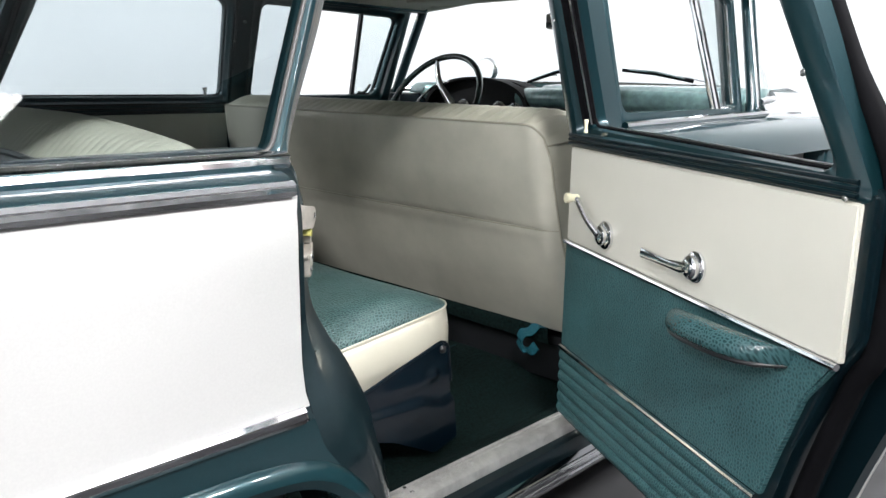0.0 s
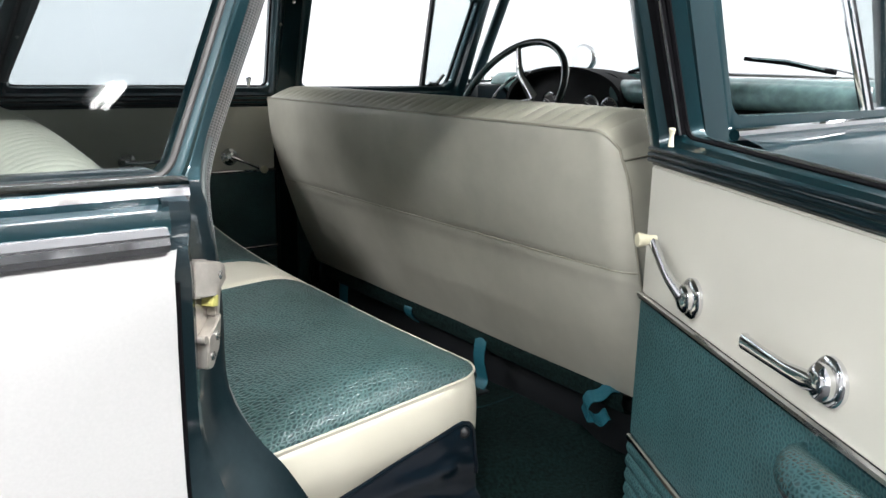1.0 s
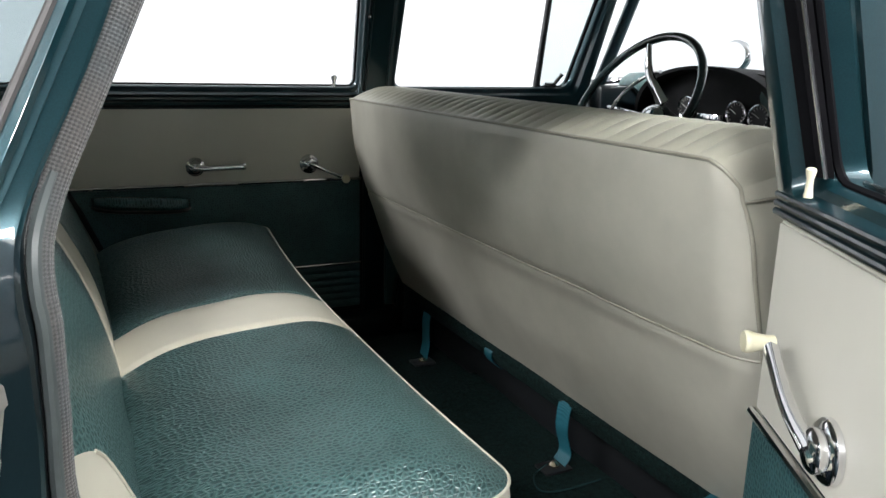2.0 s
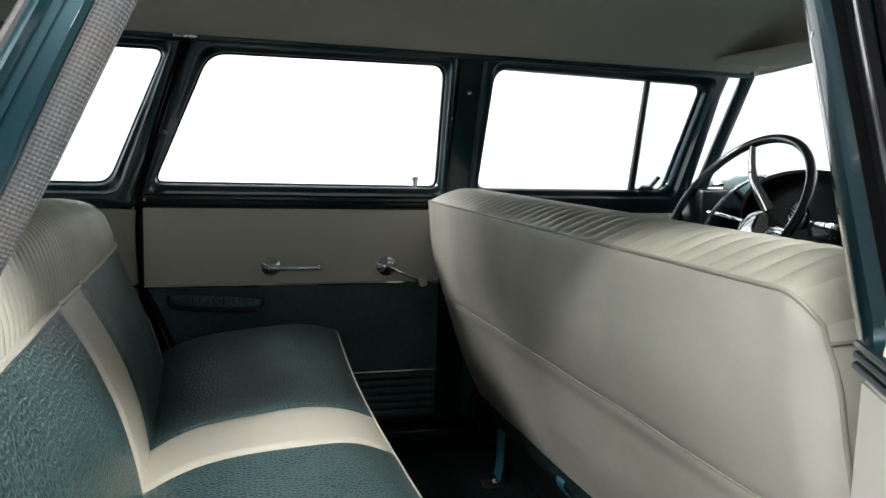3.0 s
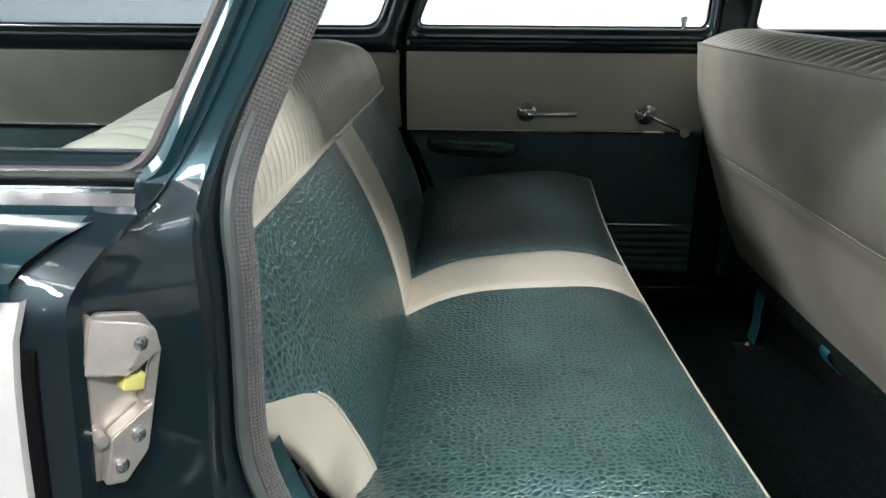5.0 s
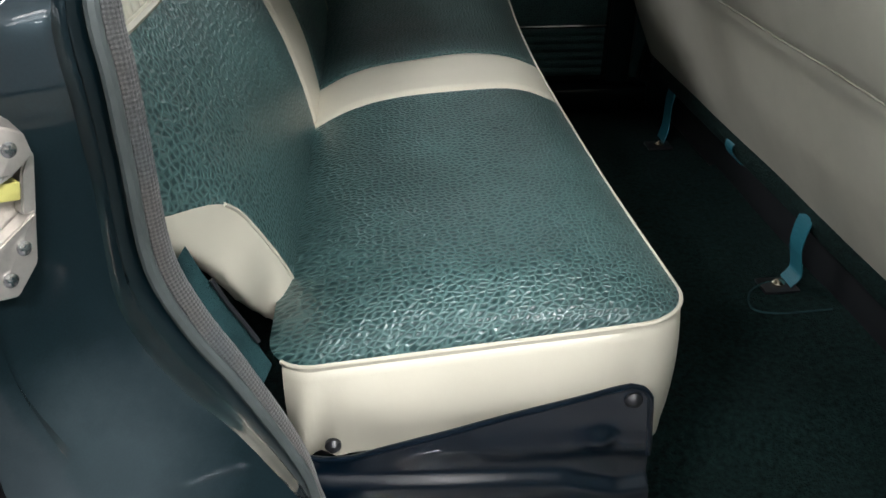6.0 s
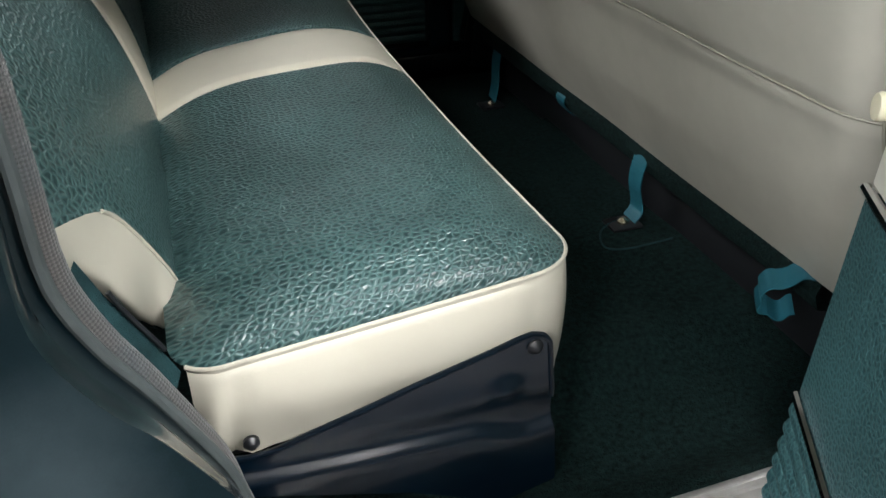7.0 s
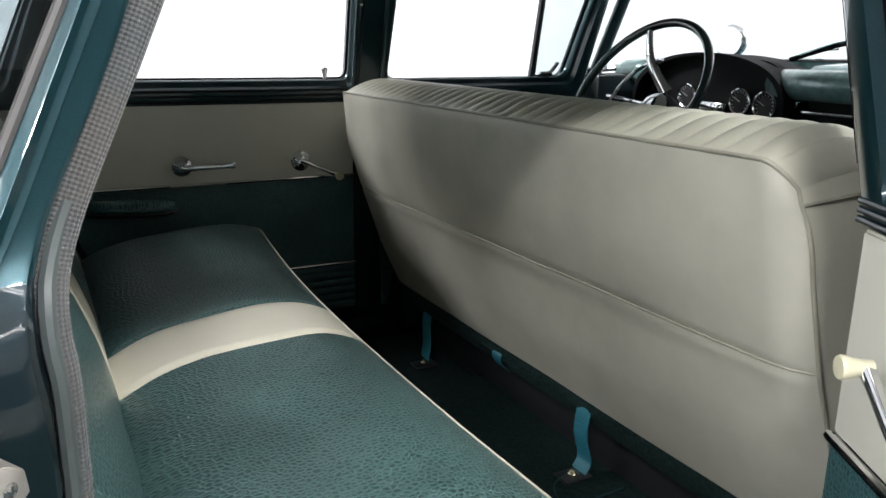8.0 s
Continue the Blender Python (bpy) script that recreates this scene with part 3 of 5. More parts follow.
SKIN = [(0.30, 0.850), (0.45, 0.865), (0.60, 0.869), (0.75, 0.867), (0.88, 0.863), (0.925, 0.857), (0.945, 0.847)]
skin(0.630, 0.930, -2.24, SKIN, M_WHITE, "quarter_panel", "white painted rear quarter panel", 14)
skin(0.52, 0.608, -2.24, SKIN, M_TEAL, "lower_quarter_panel", "dark teal painted lower quarter panel", 6)
bm = B()
tube(bm, [V(p.x + 0.004, p.y + 0.008, p.z) for p in jamb_rows(2.0, 0.0) if 0.42 < p.z < 0.90], 0.0045, 8)
part("skin_edge_seal", bm, M_RUBBER, car)
# rounded teal shoulder up to the window
bm = B()
loft(bm, [[V(x0 - back, -y, z) for y, z, x0 in ((0.853, 0.926, -0.766), (0.853, 0.940, -0.764), (0.844, 0.948, -0.760), (0.822, 0.954, -0.754), (0.795, 0.957, -0.746), (0.765, 0.958, -0.738))] for back in (0.0, 0.03, 0.66, 1.5)])
part("belt_panel", bm, M_TEAL, car, "rounded teal shoulder below the side window")
# bright mouldings
for nm, z0, z1, bulge, y, xe in (("lower_moulding", 0.606, 0.632, 0.010, -0.868, -0.768), ("side_moulding", 0.928, 0.951, 0.012, -0.853, -0.768), ("belt_moulding", 0.954, 0.982, 0.016, -0.770, -0.722)):
    zc, h = (z0 + z1) / 2, (z1 - z0) / 2
    prof = [(0.004, -h), (-bulge * 0.6, -h * 0.8), (-bulge, -h * 0.2), (-bulge * 0.8, h * 0.3), (-bulge * 0.95, h * 0.55), (-bulge * 0.4, h), (0.004, h)]
    bm = B()
    loft(bm, [[V(x, y + a, zc + b) for a, b in prof] for x in (xe, -1.4, -2.24)], False, True)
    part(nm, bm, M_CHROME, car, "polished bright metal moulding")


# right quarter window, leaning in: teal frame, bright bead, glass
def leaning_glass(a, b, d):
    return V(a, -0.745 + 0.25 * (b - 0.975) + d, b)


inner = rounded([(-0.731, 0.977), (-0.567, 1.325), (-1.80, 1.325), (-1.90, 0.977)], [0.022, 0.03, 0.03, 0.03])
outer = rounded([(-0.718, 0.967), (-0.548, 1.345), (-1.86, 1.36), (-1.97, 0.967)], [0.02] * 4)
qw = part("quarter_window", B_frame(outer, inner, leaning_glass,
          [(0.0, 0.03), (0.0, -0.004), (0.3, -0.008), (0.7, -0.006), (1.0, 0.0), (1.0, 0.03)]), M_TEAL, car, "teal frame of the fixed rear side window")
gl = pane("pane", rounded([(-0.725, 0.972), (-0.560, 1.33), (-1.82, 1.34), (-1.92, 0.972)], 0.03), lambda a, b, d: leaning_glass(a, b, d + 0.012), qw, M_SMOKE)
bm = B()
tube(bm, [leaning_glass(p[0], p[1], -0.002) for p in inner], 0.0038, 8, True)
part("glazing_seal", bm, M_SEAL, qw, "aged grey-brown rubber round the glass")
bm = B()
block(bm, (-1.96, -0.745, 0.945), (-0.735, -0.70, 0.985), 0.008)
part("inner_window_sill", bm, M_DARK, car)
bm = B()
block(bm, (-1.96, -0.76, 0.36), (-0.77, -0.72, 0.945), 0.008)
part("right_side_panel", bm, M_PANEL, car)

# wheel arch bulge below the jamb
rings = []
arch = spline([V(-0.595, 0, 0.34), V(-0.635, 0, 0.43), V(-0.675, 0, 0.487), V(-0.730, 0, 0.530), V(-0.80, 0, 0.552), V(-0.92, 0, 0.562), V(-1.15, 0, 0.560), V(-1.35, 0, 0.50)], 5)
for i, c in enumerate(arch):
    d = arch[min(i + 1, len(arch) - 1)] - arch[max(i - 1, 0)]
    n = V(d.z, 0, -d.x).normalized()
    n = n if n.z > 0 or n.x > 0.9 else -n
    rings.append([c + n * a + V(0, -b, 0) for a, b in ((0.004, 0.80), (0.004, 0.858), (0.002, 0.872), (-0.006, 0.882), (-0.020, 0.886), (-0.036, 0.878), (-0.044, 0.85), (-0.044, 0.70))])
bm = B()
loft(bm, rings)
part("wheel_arch_lip", bm, M_TEAL, car, "rolled glossy teal wheel arch lip")
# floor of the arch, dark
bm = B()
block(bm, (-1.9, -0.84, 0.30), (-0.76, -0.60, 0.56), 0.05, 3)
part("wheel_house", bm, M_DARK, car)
# rubber stop on the jamb
bm = B()
disc(bm, V(-0.752, -0.845, 0.585), (1, -0.4, 0.1), 0.011, 0.010, 14, 0.004, 0.003)
part("rubber_bump_stop", bm, M_CAST, car)

# ---- sill, rocker, floor ----
bm = B()
prof = [(0.738, 0.300), (0.740, 0.337), (0.746, 0.342), (0.762, 0.3435), (0.7635, 0.340), (0.7665, 0.340), (0.768, 0.344), (0.790, 0.346), (0.800, 0.340), (0.803, 0.318), (0.806, 0.300)]
loft(bm, [[V(x, -a, b) for a, b in prof] for x in (-0.62, -0.2, 0.2, 1.2)], False, True)
part("scuff_plate", bm, M_SCUFF, car, "worn ribbed aluminium scuff plate on the door sill")
bm = B()
for k in range(15):
    for j in range(5):
        x, y = -0.49 + k * 0.0125 + 0.006 * (j % 2), -0.757 - j * 0.0075
        disc(bm, V(x, y, 0.3440 + 0.0007 * (j > 1)), (0, 0, 1), 0.0026, 0.0020, 6, 0.0008)
part("tread_studs", bm, M_SCUFF, car)
for y in (0.752, 0.785):
    bm = B()
    tube(bm, [V(-0.60, -y, 0.3435), V(0.3, -y, 0.3435), V(1.2, -y, 0.3435)], 0.0025, 6)
    part("sill_rib", bm, M_SCUFF, car)
for x in (-0.47, 0.02):
    for y in (0.756, 0.777):
        bm = B()
        disc(bm, V(x, -y, 0.3435), (0, 0, 1), 0.004, 0.002, 10, 0.001)
        part("screw", bm, M_SCREW, car)
bm = B()
prof = [(0.800, 0.322), (0.822, 0.318), (0.828, 0.300), (0.828, 0.285)]
loft(bm, [[V(x, -a, b) for a, b in prof] for x in (-0.63, 0.3, 1.2)])
part("rocker_panel", bm, M_DARK, car)
bm = B()
prof = [(0.824, 0.298), (0.845, 0.300), (0.858, 0.290), (0.862, 0.278), (0.850, 0.250), (0.835, 0.235)]
loft(bm, [[V(x, -a, b) for a, b in prof] for x in (-0.63, 0.3, 1.2)])
part("rocker_moulding", bm, M_CHROME, car, "bright ribbed rocker moulding below the door opening")
for z, y in ((0.291, 0.8585), (0.268, 0.8575)):
    bm = B()
    tube(bm, [V(-0.62, -y, z), V(0.3, -y, z), V(1.2, -y, z)], 0.004, 6)
    part("rocker_rib", bm, M_CHROME, car)


def floor_z(x, y):
    hump = max(0.0, min(1.0, (y + 0.55) / 0.10, (0.318 - y) / 0.022))
    hump = hump * hump * (3 - 2 * hump)
    rise = max(0.0, min(1.0, (-0.655 - y) / 0.085))
    return 0.300 + 0.034 * hump + 0.035 * rise * rise * (3 - 2 * rise) + 0.004 * noise.noise(V(x * 6, y * 6, 0.3)) + 0.002 * noise.noise(V(x * 22, y * 22, 1.3))


bm = B()
loft(bm, [[V(-0.9 + 2.0 * i / 80, -0.744 + 1.50 * j / 150, floor_z(-0.9 + 2.0 * i / 80, -0.744 + 1.50 * j / 150)) for j in range(151)] for i in range(81)])
part("floor_carpet", bm, M_CARPET, car, "dark green loop carpet on the car floor")
bm = B()
block(bm, (-2.2, -0.80, 0.22), (1.3, 0.82, 0.285))
part("floor_pan", bm, M_DARK, car)
bm = B()
block(bm, (-0.72, 0.712, 0.285), (1.2, 0.835, 0.368), 0.01)
part("left_sill", bm, M_DARK, car)
# load floor behind the rear seat
bm = B()
block(bm, (-2.2, -0.74, 0.60), (-0.97, 0.755, 0.62), 0.004)
part("load_floor", bm, M_CARPET, car)
# tailgate
bm = B()
block(bm, (-2.28, -0.86, 0.30), (-2.18, 0.86, 0.98), 0.02)
part("tailgate", bm, M_TEAL, car)
for y in (-0.78, 0.78):
    bm = B()
    tube(bm, [V(-2.2, y, 0.95), V(-2.02, y * 0.96, 1.40)], 0.045, 10)
    part("rear_pillar", bm, M_TEAL, car)

# ---- front body: pillars, windscreen, cowl, bonnet ----
for side in (left, right):
    bm = B()
    fx = 0.034 if side is left else 0.0
    tube(bm, [side(0.835 + fx, 0.93, 0.775), side(0.85 + fx, 1.03, 0.775), side(0.925 + fx, 1.36, 0.690)], 0.020, 10)
    part("windscreen_pillar", bm, M_TEAL, car)
    bm = B()
    tube(bm, [side(0.822, 1.02, 0.80), side(0.900, 1.36, 0.705)], 0.007, 8)
    part("bright_pillar_strip", bm, M_CHROME, car)
    bm = B()
    tube(bm, spline([side(0.858, 1.035, 0.79), side(0.98, 1.045, 0.775), side(1.15, 1.06, 0.66), side(1.25, 1.07, 0.40), side(1.28, 1.075, 0.0)]), 0.010, 8)
    part("windscreen_bead", bm, M_CHROME, car)
low = spline([V(0.85, -0.785, 1.04), V(0.98, -0.77, 1.045), V(1.15, -0.655, 1.06), V(1.25, -0.40, 1.07), V(1.28, 0, 1.075), V(1.25, 0.40, 1.07), V(1.15, 0.655, 1.06), V(0.98, 0.77, 1.045), V(0.85, 0.785, 1.04)], 5)
high = spline([V(0.935, -0.685, 1.365), V(0.955, -0.67, 1.37), V(0.985, -0.62, 1.38), V(1.0, -0.38, 1.40), V(1.005, 0, 1.405), V(1.0, 0.38, 1.40), V(0.985, 0.62, 1.38), V(0.955, 0.67, 1.37), V(0.935, 0.685, 1.365)], 5)
bm = B()
loft(bm, [[a.lerp(b, q) for a, b in zip(low, high)] for q in (0, 0.25, 0.5, 0.75, 1)])
ws = part("windscreen", bm, M_CLEAR, car, "wrap-around curved windscreen glass")
ws.visible_shadow = False
bm = B()
tube(bm, high, 0.020, 8)
part("windscreen_header", bm, M_LINER, car)
# body sides beside the dashboard
for y0, y1 in ((0.70, 0.80), (-0.745, -0.66)):
    bm = B()
    block(bm, (0.84, y0, 0.60), (1.24, y1, 1.028 if y0 > 0 else 0.985), 0.012)
    part("cowl_side", bm, M_DARK, car)
# cowl and bonnet
bm = B()
rings = []
for i in range(13):
    x = 1.02 + 1.75 * i / 12
    row = []
    for j in range(25):
        y = -0.86 + 1.72 * j / 24
        q = abs(y) / 0.86
        row.append(V(x, y, 1.025 - 0.045 * q ** 2 - 0.06 * q ** 6 - 0.020 * max(0.0, x - 1.4) ** 1.4))
    rings.append(row)
loft(bm, rings)
part("bonnet", bm, M_TEAL, car, "glossy dark teal bonnet and wings")
bm = B()
block(bm, (1.15, -0.885, 0.3), (2.70, -0.80, 0.93), 0.03)
part("right_wing_side", bm, M_TEAL, car)
bm = B()
block(bm, (2.66, -0.84, 0.32), (2.80, 0.84, 0.90), 0.04, 3)
part("nose_panel", bm, M_TEAL, car)
for wx in (-1.30, 1.75):
    for wy in (-0.74, 0.74):
        bm = B()
        tube(bm, [V(wx + 0.29 * math.cos(a), wy, 0.335 + 0.265 * math.sin(a)) for a in [2 * math.pi * i / 40 for i in range(40)]], 0.07, 10, True)
        wh = part("wheel", bm, M_RUBBER, car, "black tyre")
        bm = B()
        disc(bm, V(wx, wy - 0.05, 0.335), (0, math.copysign(1, wy), 0), 0.20, 0.10, 32, 0.02, 0.02)
        part("rim", bm, M_CHROME, wh)
# rounded shoulder of the right front door and wing
bm = B()
loft(bm, [[V(x, -y, z - drop) for y, z in ((0.775, 1.000), (0.80, 0.998), (0.83, 0.988), (0.86, 0.968), (0.882, 0.938), (0.890, 0.90))] for x, drop in ((0.165, 0.012), (0.6, 0.006), (1.1, 0.004), (1.6, 0.012), (2.2, 0.030), (2.7, 0.055))])
part("front_shoulder", bm, M_TEAL, car, "rounded glossy teal shoulder of door and wing")
# wing ornament and side lamp dish
bm = B()
tube(bm, spline([V(1.72, -0.70, 0.962), V(1.75, -0.70, 1.000), V(1.76, -0.70, 1.085)]), [0.03, 0.024, 0.019, 0.015, 0.013, 0.012, 0.011, 0.011, 0.010, 0.010, 0.009, 0.009, 0.008, 0.008, 0.008, 0.008, 0.007], 10)
part("wing_ornament", bm, M_CHROME, car)
bm = B()
disc(bm, V(1.45, -0.70, 0.976), (0, -0.25, 1), 0.06, 0.006, 24, 0.012, 0.003)
part("wing_dish", bm, M_CHROME, car)


def wing_mirror(at):
    t = thing("door_mirror", "round chrome mirror standing outside the windscreen", "mirror", at)
    bm = B()
    disc(bm, V(0.02, 0, 0.0), (-1, -0.25, 0), 0.055, 0.018, 28, 0.004, 0.006)
    part("mirror_head", bm, M_CHROME, t)
    bm = B()
    disc(bm, V(-0.004, -0.006, 0.0), (-1, -0.25, 0), 0.048, 0.003, 28, 0.001, 0.001)
    part("mirror_glass", bm, M_MIRROR, t)
    bm = B()
    tube(bm, spline([V(0.02, 0, -0.05), V(0.03, 0.0, -0.09), V(0.05, 0.0, -0.115)], 4), 0.008, 8)
    part("stalk", bm, M_CHROME, t)


wing_mirror((1.40, 0.735, 1.13))


def wiper(pivot, elbow, b0, b1):
    t = thing("windscreen_wiper", "slim bright metal windscreen wiper at rest", "wiper", pivot, group="windscreen wipers")
    o = V(*pivot)
    bm = B()
    tube(bm, spline([V(0, 0, 0.01), (V(*elbow) - o) * 0.5 + V(-0.01, 0, 0.016), V(*elbow) - o], 4), 0.005, 8, flat=0.6)
    part("arm", bm, M_CHROME, t)
    bm = B()
    p, q = V(*b0) - o, V(*b1) - o
    tube(bm, [p, p.lerp(q, 0.5) + V(-0.004, 0, 0.006), q], 0.0055, 6, flat=1.3)
    part("blade", bm, M_RUBBER, t)
    bm = B()
    tube(bm, [p.lerp(q, 0.1) + V(-0.006, 0, 0.006), p.lerp(q, 0.5) + V(-0.010, 0, 0.014), p.lerp(q, 0.9) + V(-0.006, 0, 0.006)], 0.003, 6)
    part("blade_spine", bm, M_CHROME, t)
    bm = B()
    disc(bm, V(0, 0, -0.02), (-0.5, 0, 1), 0.016, 0.025, 16, 0.004, 0.003)
    part("pivot", bm, M_CHROME, t)


wiper((1.30, -0.50, 1.055), (1.25, -0.24, 1.112), (1.235, -0.10, 1.128), (1.25, -0.38, 1.090))
wiper((1.32, 0.40, 1.06), (1.26, 0.22, 1.108), (1.25, 0.36, 1.078), (1.24, 0.06, 1.145))


# ---- rear doors ----
def rear_door(sgn, at, turn, label):
    """Rear side door round its winder: u forward, n outward from the inner trim, z up. sgn: +1 on the car's left."""
    t = thing("rear_door", label, "car door", at, turn, group="rear doors")

    def to3(u, z, n):
        return V(u * (0.93 if sgn < 0 and u < 0 else 1.0), sgn * n, z)

    KICK = 0.538 if sgn < 0 else 0.522
    FR, RE = (0.168, -0.616) if sgn < 0 else (0.147, -0.600)
    # steel shell behind the trim
    lip = FR - 0.004 if sgn < 0 else FR + 0.012
    shell = rounded([(lip, 0.375), (lip, 0.975), (RE - 0.022, 0.975), (RE - 0.022, 0.80), (-0.595, 0.74), (-0.545, 0.62), (-0.505, 0.50), (-0.455, 0.375)], 0.012, 3)
    bm = B()
    prism(bm, shell, to3, 0.006, 0.085, 0.006)
    part("door_shell", bm, M_DARK, t, "dark teal painted steel door shell")
    outline = rounded([(FR + 0.016, 0.345), (FR + 0.016, 0.945), (RE - 0.045, 0.945), (RE - 0.05, 0.80), (-0.63, 0.72), (-0.58, 0.60), (-0.53, 0.47), (-0.48, 0.345)], 0.012, 3)
    bm = B()
    prism(bm, outline, to3, 0.090, 0.105, 0.004)
    part("skin_flange", bm, M_DARK, t)
    bm = B()
    prism(bm, [Vector(p) for p in outline], to3, 0.106, 0.110)
    part("outer_skin", bm, M_WHITE, t, "white painted outer door skin")
    # rubber round the rear edge
    bm = B()
    tube(bm, spline([to3(-0.40, 0.372, 0.030), to3(-0.475, 0.40, 0.030), to3(-0.530, 0.51, 0.030), to3(-0.572, 0.63, 0.030), to3(-0.612, 0.74, 0.030), to3(-0.640, 0.80, 0.030), to3(-0.636, 0.98, 0.030), to3(-0.566, 1.12, 0.034 - lean(1.12)), to3(-0.498, 1.32, 0.034 - lean(1.32)), to3(-0.478, 1.38, 0.034 - lean(1.38))]), 0.014, 10)
    part("weatherstrip", bm, M_RUBBER, t)
    bm = B()
    tube(bm, [to3(lip + 0.002, z, 0.06 - lean(z)) for z in (0.4, 0.7, 1.0, 1.36)], 0.010, 8)
    part("weatherstrip", bm, M_RUBBER, t)

    def trim(name, poly, mat, depth, lab="", soft=0.003):
        b = B()
        prism(b, poly, to3, 0.010, -depth, soft)
        return part(name, b, mat, t, lab)

    trim("upper_panel", rounded([(FR, 0.768), (FR, 0.958), (RE, 0.958), (RE, 0.768)], 0.004, 2), M_PANEL, 0.001, "smooth ivory vinyl upper panel")
    trim("main_panel", rounded([(FR, KICK + 0.004), (FR, 0.762), (RE + 0.006, 0.762), (-0.565, 0.705), (-0.53, 0.62), (-0.50, KICK + 0.004)], 0.004, 2), M_CROC_DOOR, 0.003, "teal embossed vinyl panel")
    # ribbed kick panel
    rows = []
    for i in range(61):
        z = 0.392 + (KICK - 0.004 - 0.392) * i / 60
        rear = lerp([(0.39, -0.445), (0.45, -0.47), (0.53, -0.498)], z)
        n = -0.003 - 0.0042 * abs(math.sin(math.pi * 6 * i / 60)) ** 0.8
        rows.append([to3(FR, z, 0.006), to3(FR - 0.002, z, n)] + [to3(FR + (rear - FR) * q, z, n) for q in (0.25, 0.5, 0.75)] + [to3(rear + 0.002, z, n), to3(rear, z, 0.006)])
    bm = B()
    loft(bm, rows)
    part("kick_panel", bm, M_CROC_DOOR, t, "horizontally ribbed teal vinyl kick panel")
    for z, rear in ((0.765, RE), (KICK, -0.497)):
        bm = B()
        tube(bm, [to3(FR, z, -0.004), to3((FR + rear) / 2, z, -0.004), to3(rear, z, -0.004)], 0.0048, 8)
        part("trim_strip", bm, M_CHROME, t, "thin bright trim strip")
    # window frame and ribbed sill
    rx = 0.028 if sgn < 0 else 0.0
    low = (0.986, 0.999) if sgn < 0 else (1.017, 1.017)
    inner = rounded([(-0.578 + rx, low[0]), (FR - (0.040 if sgn < 0 else 0.007), low[1]), (FR - (0.047 if sgn < 0 else 0.014), 1.333), (-0.446 + rx, 1.329)], [0.03, 0.025, 0.035, 0.045], 6)
    outer = rounded([(RE - 0.016, 0.957), (FR + 0.012, 0.957), (FR + 0.008, 1.366), (-0.490, 1.366)], [0.02, 0.004, 0.01, 0.02], 6)
    plain3 = to3

    def to3(u, z, n):
        return plain3(u, z, n - lean(z))

    wf = part("window_frame", B_frame(outer, inner, to3), M_TEAL, t, "dark teal painted window frame")
    for k in range(3):
        bm = B()
        z = 0.965 + (0.008 if sgn < 0 else 0.013) * k
        tube(bm, [to3(FR + 0.006, z, -0.003), to3(-0.2, z, -0.003), to3(RE + 0.004, z, -0.002)], 0.0034, 8)
        part("sill_rib", bm, M_DARK, wf)
    bm = B()
    tube(bm, [to3(0.13, low[1] + 0.0005, 0.048), to3(-0.565, low[0] + 0.0005, 0.048)], 0.004, 8)
    part("glass_edge", bm, M_SCREW, wf, "top edge of the lowered glass")
    bm = B()
    tube(bm, [to3(p[0], p[1], 0.030) for p in inner], 0.0045, 6, True)
    part("run_channel", bm, M_RUBBER, wf)
    if sgn < 0:
        # black glass channel with its bright edge in the front upright
        bm = B()
        loft(bm, [[to3(0.110, z, 0.020), to3(0.112, z, 0.007), to3(0.116, z, 0.010), to3(0.120, z, 0.007), to3(0.129, z, 0.004), to3(0.130, z, 0.020)] for z in (1.005, 1.1, 1.2, 1.345)])
        part("glass_channel", bm, M_RUBBER, wf, "black glass run channel")
        bm = B()
        tube(bm, [to3(0.108, z, 0.012) for z in (1.005, 1.1, 1.2, 1.345)], 0.0020, 8)
        part("channel_edge", bm, M_CHROME, wf)
    for u, z in ((-0.595, 0.962 if sgn < 0 else 0.978), (-0.565, 1.10 if sgn < 0 else 1.14), (0.155, 1.20)):
        bm = B()
        disc(bm, to3(u if z < 1 or z == 1.20 else (-0.532 if sgn < 0 else -0.545), z, -0.003), to3(0, 0, -1), 0.0045, 0.0015, 12, 0.0008)
        part("screw", bm, M_SCREW, wf)
    # lock button
    bm = B()
    base = to3(0.098, 0.990, -0.006) if sgn < 0 else to3(0.080, 0.998, 0.020)
    prof = [(0.0075, 0.0), (0.0075, 0.004), (0.006, 0.012), (0.0055, 0.030), (0.008, 0.040), (0.0085, 0.045), (0.006, 0.048), (0.0003, 0.049)]
    k = 0.52 if sgn < 0 else 1.0
    loft(bm, [[base + V(r * k * math.cos(a), r * k * math.sin(a), h * k) for a in [2 * math.pi * i / 12 for i in range(12)]] for r, h in prof], True, True)
    part("lock_button", bm, M_IVORY if sgn < 0 else M_CHROME, t)
    inw = to3(0, 0, -1)

    # window winder
    wd = B()
    disc(wd, to3(0, 0.810, -0.002), inw, 0.026, 0.008, 28, 0.003, 0.003)
    disc(wd, to3(0, 0.810, -0.008), inw, 0.018, 0.012, 28, 0.003, 0.003)
    win = part("window_winder", wd, M_CHROME, t, "chrome window winder with an ivory knob")
    kx, kz = (0.076, 0.869) if sgn < 0 else (0.090, 0.772)
    bm = B()
    tube(bm, spline([to3(0, 0.812, -0.018), to3(kx * 0.4, 0.812 + (kz - 0.812) * 0.4, -0.028), to3(kx, kz, -0.030)], 5), [0.0095, 0.009, 0.0085, 0.008, 0.0075, 0.007, 0.0068, 0.0066, 0.0066, 0.007, 0.008], 10, flat=0.75)
    part("arm", bm, M_CHROME, win)
    bm = B()
